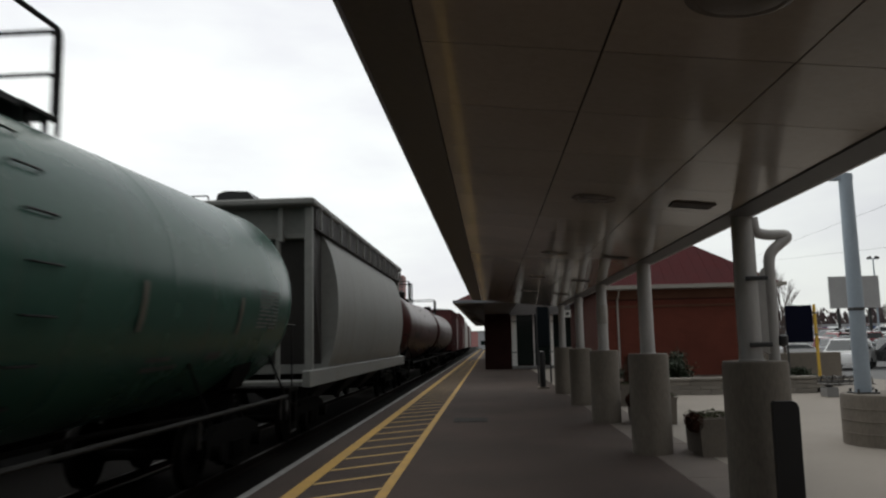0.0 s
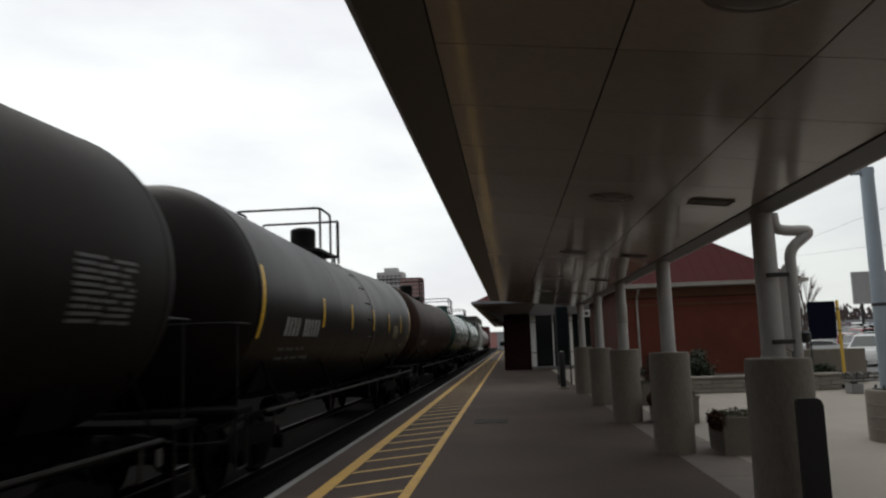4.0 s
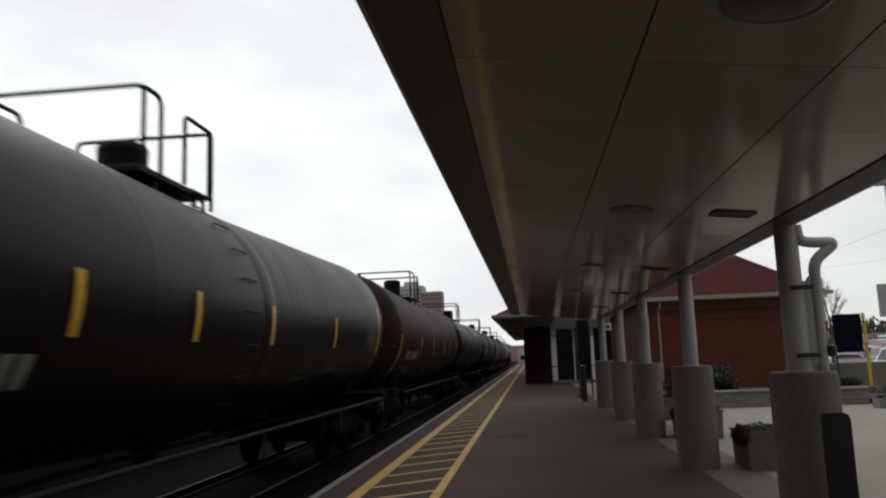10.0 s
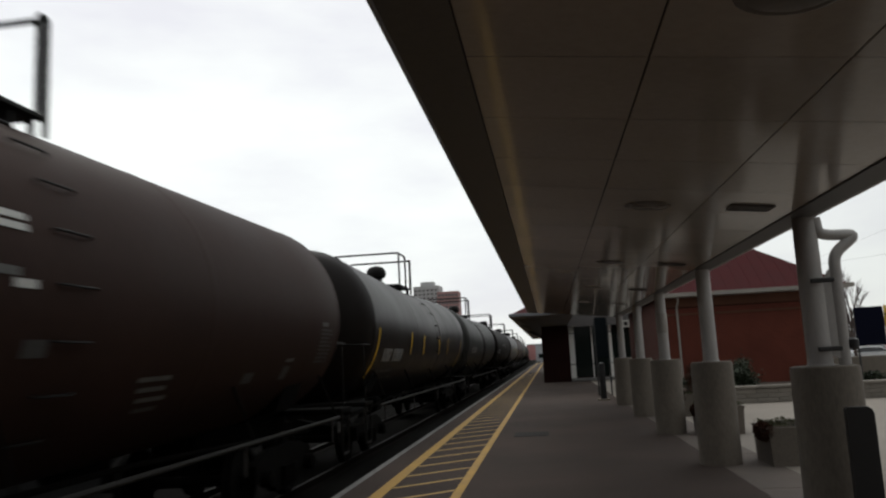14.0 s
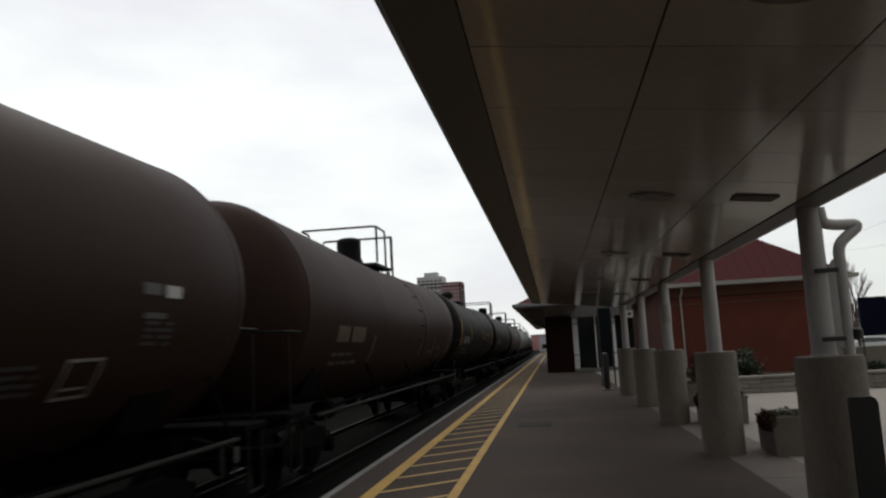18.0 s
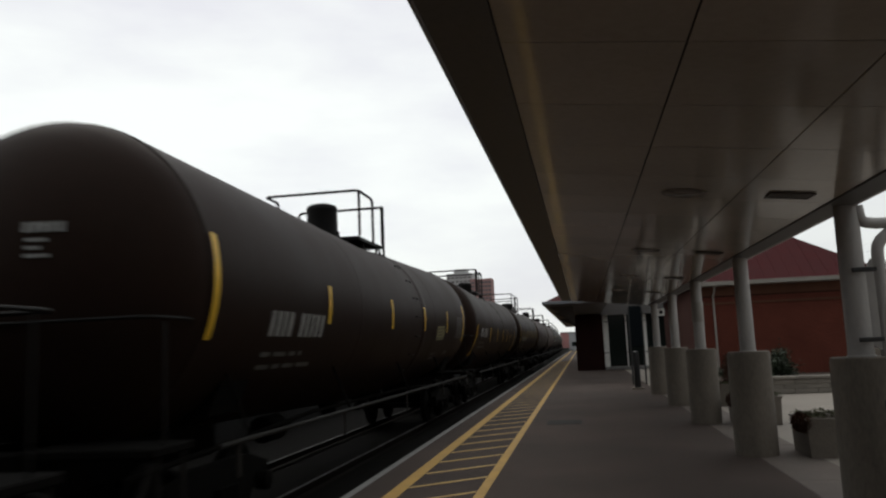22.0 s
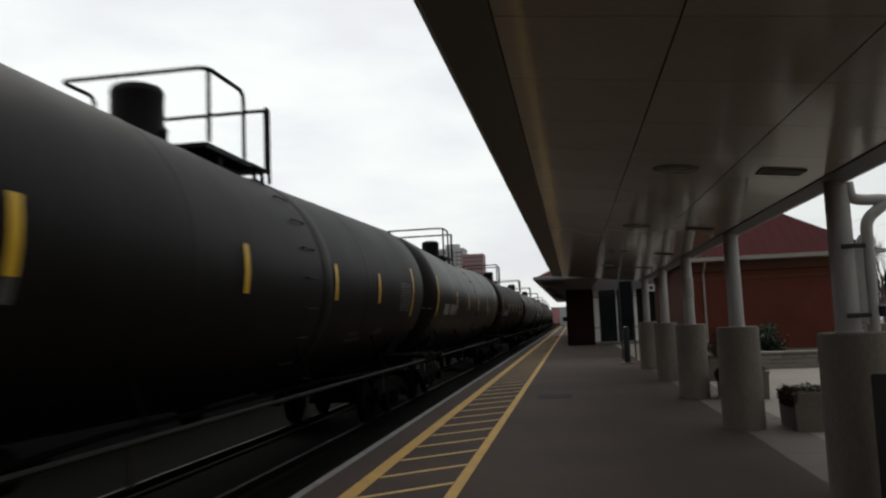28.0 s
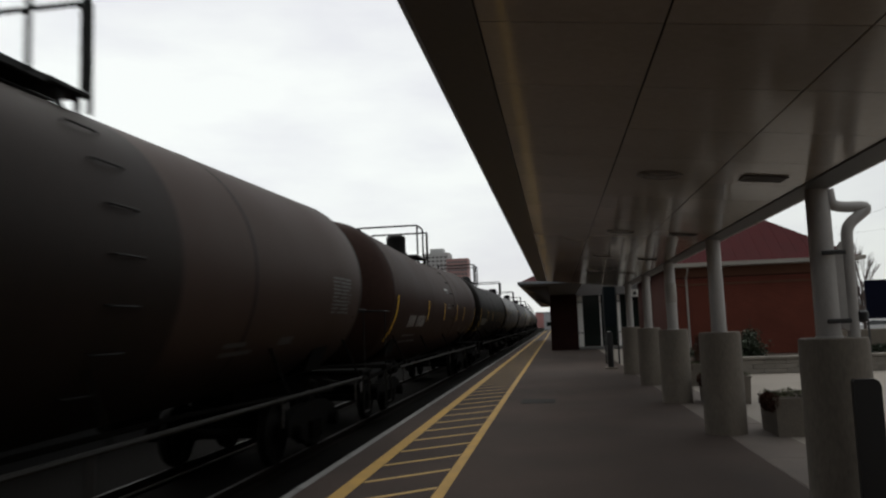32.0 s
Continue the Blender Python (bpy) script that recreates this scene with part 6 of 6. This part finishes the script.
bill = thing("billboard", "large weathered grey billboard seen from behind", "billboard", pose(45.2, 104, -0.62))
part("panel", Mesh().box(-0.6, 5.8, -0.15, 0.15, 5.6, 9.8, 0.03).done("panel", BOARD), bill)
for x in (0.6, 4.6):
    part("post", Mesh().lathe([(0.2, 0), (0.2, 9.5)], "z", 10, (x, 0.4, 0)).done("post", STEEL), bill)
for z in (6.2, 7.7, 9.2):
    part("rail", Mesh().box(-0.5, 5.7, 0.16, 0.3, z - 0.06, z + 0.06).done("rail", STEEL), bill)


def flood_pole(x, y, h):
    ob = thing("floodlight_pole", "tall grey car park light pole with two heads", "lamp post", pose(x, y, -0.05), "car park lights")
    part("pole", Mesh().lathe([(0.14, 0), (0.09, h)], "z", 8).done("pole", POLE), ob)
    part("crossarm", Mesh().box(-0.5, 0.5, -0.06, 0.06, h - 0.05, h + 0.07, 0.01).done("crossarm", POLE), ob)
    for s in (-1, 1):
        part("lamp_head", Mesh().box(-0.26, 0.26, -0.25, 0.25, -0.1, 0.22, 0.05).done("lamp_head", STEEL), ob, "", pose(s * 0.5, 0, h + 0.12, 0, s * 25))


flood_pole(53.5, 110, 12.0)


# overhead cables across the car park, between two timber poles
near_p, far_p = Vector((27.8, 40.0, 0)), Vector((95.8, 320.0, 0))
for at, h in ((near_p, 11.2), (far_p, 31.5)):
    ob = thing("utility_pole", "tall weathered timber utility pole", "utility pole", Matrix.Translation((at.x, at.y, -0.6)), "utility poles")
    part("shaft", Mesh().lathe([(0.17, 0), (0.11, h)], "z", 10).done("shaft", BARK), ob)
    part("crossarm", Mesh().box(-0.9, 0.9, -0.06, 0.06, h - 0.6, h - 0.45, 0.01).done("crossarm", BARK), ob)
for z0, z1, dx in ((10.6, 29.1, -0.7), (6.7, 30.4, 0.7)):
    run = [(near_p.x + dx + (far_p.x - near_p.x) * k / 12, near_p.y + (far_p.y - near_p.y) * k / 12, z0 + (z1 - z0) * k / 12) for k in range(13)]
    tagged(new("overhead_cable", Mesh().tube(run, 0.013, 6).done("overhead_cable", STEEL)), "thin dark overhead cable above the car park", "cable", "overhead cables")


# parked cars: body, cabin, glass, wheels
def car_meshes(kind):
    if kind == "pickup":
        L, hood, roof0, roof1, h, w = 5.4, 1.05, -0.6, 0.55, 1.80, 0.97
        body = [(-2.7, 0.42), (-2.7, 1.05), (-0.75, 1.08), (0.9, 1.08), (2.55, 0.98), (2.7, 0.75), (2.7, 0.42)]
        cab = [(-0.72, 1.06), (-0.58, 1.78), (0.45, 1.80), (1.15, 1.06)]
    elif kind == "van":
        body = [(-2.4, 0.40), (-2.45, 1.05), (1.3, 1.08), (2.35, 0.92), (2.45, 0.7), (2.45, 0.40)]
        cab = [(-2.42, 1.04), (-2.25, 1.74), (0.3, 1.78), (1.45, 1.04)]
        w = 0.93
    else:
        body = [(-2.25, 0.38), (-2.3, 0.90), (-1.5, 0.98), (1.0, 0.98), (2.15, 0.82), (2.28, 0.62), (2.28, 0.38)]
        cab = [(-1.65, 0.96), (-0.95, 1.42), (0.25, 1.46), (1.15, 0.96)]
        w = 0.88
    bm = Mesh().prism(body, -w, w, "y")
    cx = sum(p[0] for p in cab) / 4
    n = len(cab)
    vs = [(u, s * (w - (0.04 if z < 1.1 else 0.2)), z) for s in (-1, 1) for u, z in cab]
    cabm = Mesh().add(vs, [(i, (i + 1) % n, n + (i + 1) % n, n + i) for i in range(n)] + [tuple(range(n))[::-1], tuple(range(n, 2 * n))])
    gl = []
    zc = min(p[1] for p in cab)
    for s in (-1, 1):
        q = [(cx + (u - cx) * 0.86, s * (w - (0.035 if z < 1.1 else 0.185)), zc + (z - zc) * (0.88 if z > zc + 0.1 else 1) + (0.08 if z < zc + 0.1 else 0)) for u, z in cab]
        gl.append(("side_window", Mesh().add(q, [(0, 1, 2, 3)])))
    for a, b in ((cab[0], cab[1]), (cab[2], cab[3])):
        out = -0.006 if a is cab[0] else 0.006
        q = []
        for t, k in ((0.12, 0), (0.9, 1)):
            u, z = a[0] + (b[0] - a[0]) * t, a[1] + (b[1] - a[1]) * t
            for s in (-1, 1):
                q.append((u + out * 2, s * (w - (0.14 if z < 1.25 else 0.24)), z + 0.008))
        gl.append(("rear_window" if a is cab[0] else "windscreen", Mesh().add(q, [(0, 1, 3, 2)])))
    wheel = Mesh().lathe([(0.2, -0.1), (0.32, -0.11), (0.335, -0.08), (0.335, 0.08), (0.32, 0.11), (0.2, 0.1)], "y", 16)
    return bm, cabm, gl, wheel, w


CAR_ME = {}


def parked_car(kind, paint, x, y, turn):
    key = (kind, paint.name)
    if key not in CAR_ME:
        b, c, g, wh, w = car_meshes(kind)
        CAR_ME[key] = (b.done("body", paint), c.done("cabin", paint), [(k, q.done(k, CAR_GLASS)) for k, q in g], wh.done("wheel", TYRE), w)
    b, c, g, wh, w = CAR_ME[key]
    word = {"pickup": "pickup truck", "van": "minivan", "sedan": "sedan"}[kind]
    ob = thing("parked_" + kind, "%s %s parked in the car park" % (paint.name.replace("car_", ""), word), "car", Matrix.Translation((x, y, lot_z(y)[0])) @ Matrix.Rotation(math.atan(lot_z(y)[1]), 4, "X") @ Matrix.Rotation(radians(turn), 4, "Z"), "parked cars")
    part("body", b, ob)
    part("cabin", c, ob)
    for k, q in g:
        part(k, q, ob)
    for u in (-1.4, 1.4):
        for s in (-1, 1):
            part("wheel", wh, ob, "", pose(u, s * (w - 0.1), 0.335))
    part("head_lamp", shared("hl", lambda: Mesh().box(-0.03, 0.03, -0.16, 0.16, -0.06, 0.06, 0.02).done("head_lamp", WHITE)), ob, "", pose(2.26, 0.6, 0.72))
    part("head_lamp", shared("hl", lambda: None), ob, "", pose(2.26, -0.6, 0.72))


rc = random.Random(9)
parked_car("van", CAR_PAINTS[0], 20.6, 46.3, 232)
parked_car("pickup", CAR_PAINTS[2], 23.8, 47.0, 268)
parked_car("sedan", CAR_PAINTS[0], 22.4, 59.5, 180)
parked_car("van", CAR_PAINTS[1], 27.4, 60.0, 0)
for row, y in enumerate((66, 74, 82, 91, 100, 110, 121, 132)):
    for i in range(13):
        if rc.random() < 0.12:
            continue
        x = y * 0.36 + 2.9 * i + rc.uniform(-0.2, 0.2)
        parked_car(rc.choice(("sedan", "sedan", "van", "pickup")), rc.choice(CAR_PAINTS[:3] + CAR_PAINTS[:2] + CAR_PAINTS), x, y + rc.uniform(-0.3, 0.3), 90 + rc.choice((0, 180)) + rc.uniform(-2, 2))


def bare_tree(x, y, h, seed, z=-0.62, spread=1.0):
    rnd = random.Random(seed)
    ob = thing("bare_tree", "leafless tree with fine brown twigs", "tree", pose(x, y, z), "bare trees")
    tr, tw = Mesh(), Mesh()

    def grow(p, d, length, r, depth):
        q = p + d * length
        mid = (p + q) / 2 + Vector((rnd.gauss(0, 1), rnd.gauss(0, 1), rnd.gauss(0, 0.5))) * length * 0.05
        (tr if depth < 2 else tw).tube([p, mid, q], r, 6 if depth < 2 else 4, r * 0.65)
        if depth >= 5:
            return
        for k in range(3 if depth else 5):
            a = rnd.uniform(0, 6.28)
            tilt = rnd.uniform(0.25, 0.75) * spread
            s = Vector((math.cos(a), math.sin(a), 0))
            nd = (d * math.cos(tilt) + s * math.sin(tilt) + Vector((0, 0, 0.12))).normalized()
            grow(p + (q - p) * rnd.uniform(0.55, 1.0), nd, length * rnd.uniform(0.6, 0.8), r * 0.55, depth + 1)

    grow(Vector((0, 0, 0)), Vector((0, 0, 1)), h * 0.30, h * 0.016, 0)
    part("trunk", tr.done("trunk", BARK), ob)
    tagged(part("twig_mass", tw.done("twig_mass", BARK), ob), kind="stuff")


bare_tree(13.6, 37, 5.9, 1, -0.05, 0.5)
for i, (x, y, h) in enumerate(((52, 128, 9), (72, 142, 10), (84, 146, 9), (60, 175, 12), (100, 150, 10), (40, 175, 11), (8, 260, 10), (14, 230, 9))):
    bare_tree(x, y, h, 20 + i)
woods = Mesh()
rw = random.Random(31)
for i in range(14000):
    x = rw.uniform(20, 420)
    y = 330 + rw.uniform(0, 60)
    h = 12.5 + 1.8 * math.sin(x * 0.11) + 1.2 * math.sin(x * 0.37 + 1) + rw.uniform(-1, 1)
    p = Vector((x, y, h * rw.random() - 0.6))
    u = Vector((rw.uniform(0.15, 0.7), 0, rw.uniform(-0.2, 0.2)))
    v = Vector((rw.uniform(-0.4, 0.4), 0.1, rw.uniform(0.6, 1.8)))
    woods.add([p - u, p - v, p + u, p + v], [(0, 1, 2, 3)])
setting("far_woods", woods.done("far_woods", mat("far_bare_woods", (0.080, 0.056, 0.058), 0.9, 0, 0.3, 0.5, 0.05, 0, island=0.3)), "distant line of bare brown trees", "trees", "stuff")

# ---- what moves ----
SPEED = 17.2


def motions():
    for car, off in CARS:
        rows = []
        for k in range(0, 33):
            s = off + SPEED * k
            dx, turn = bend(s)
            rows.append((float(k), pose(TRACK_X + dx, s, RAIL_Z, 0, 0, math.degrees(turn))))
        walk(car, rows)
    # the wheels of one axle place turn alike, so they share the keys of the first
    for side in (-1, 1):
        axles = [w for w in WHEELSETS if w.location.y * side > 0]
        spin = []
        for k in range(961):
            spin.append((k / 30.0, Matrix.Translation(axles[0].location) @ Matrix.Rotation(-SPEED * k / 30.0 / 0.455, 4, "X")))
        walk(axles[0], spin)
        keys = axles[0].animation_data
        for w in axles[1:]:
            w.rotation_mode = "QUATERNION"
            w.animation_data_create()
            w.animation_data.action = keys.action
            w.animation_data.action_slot = keys.action_slot


motions()
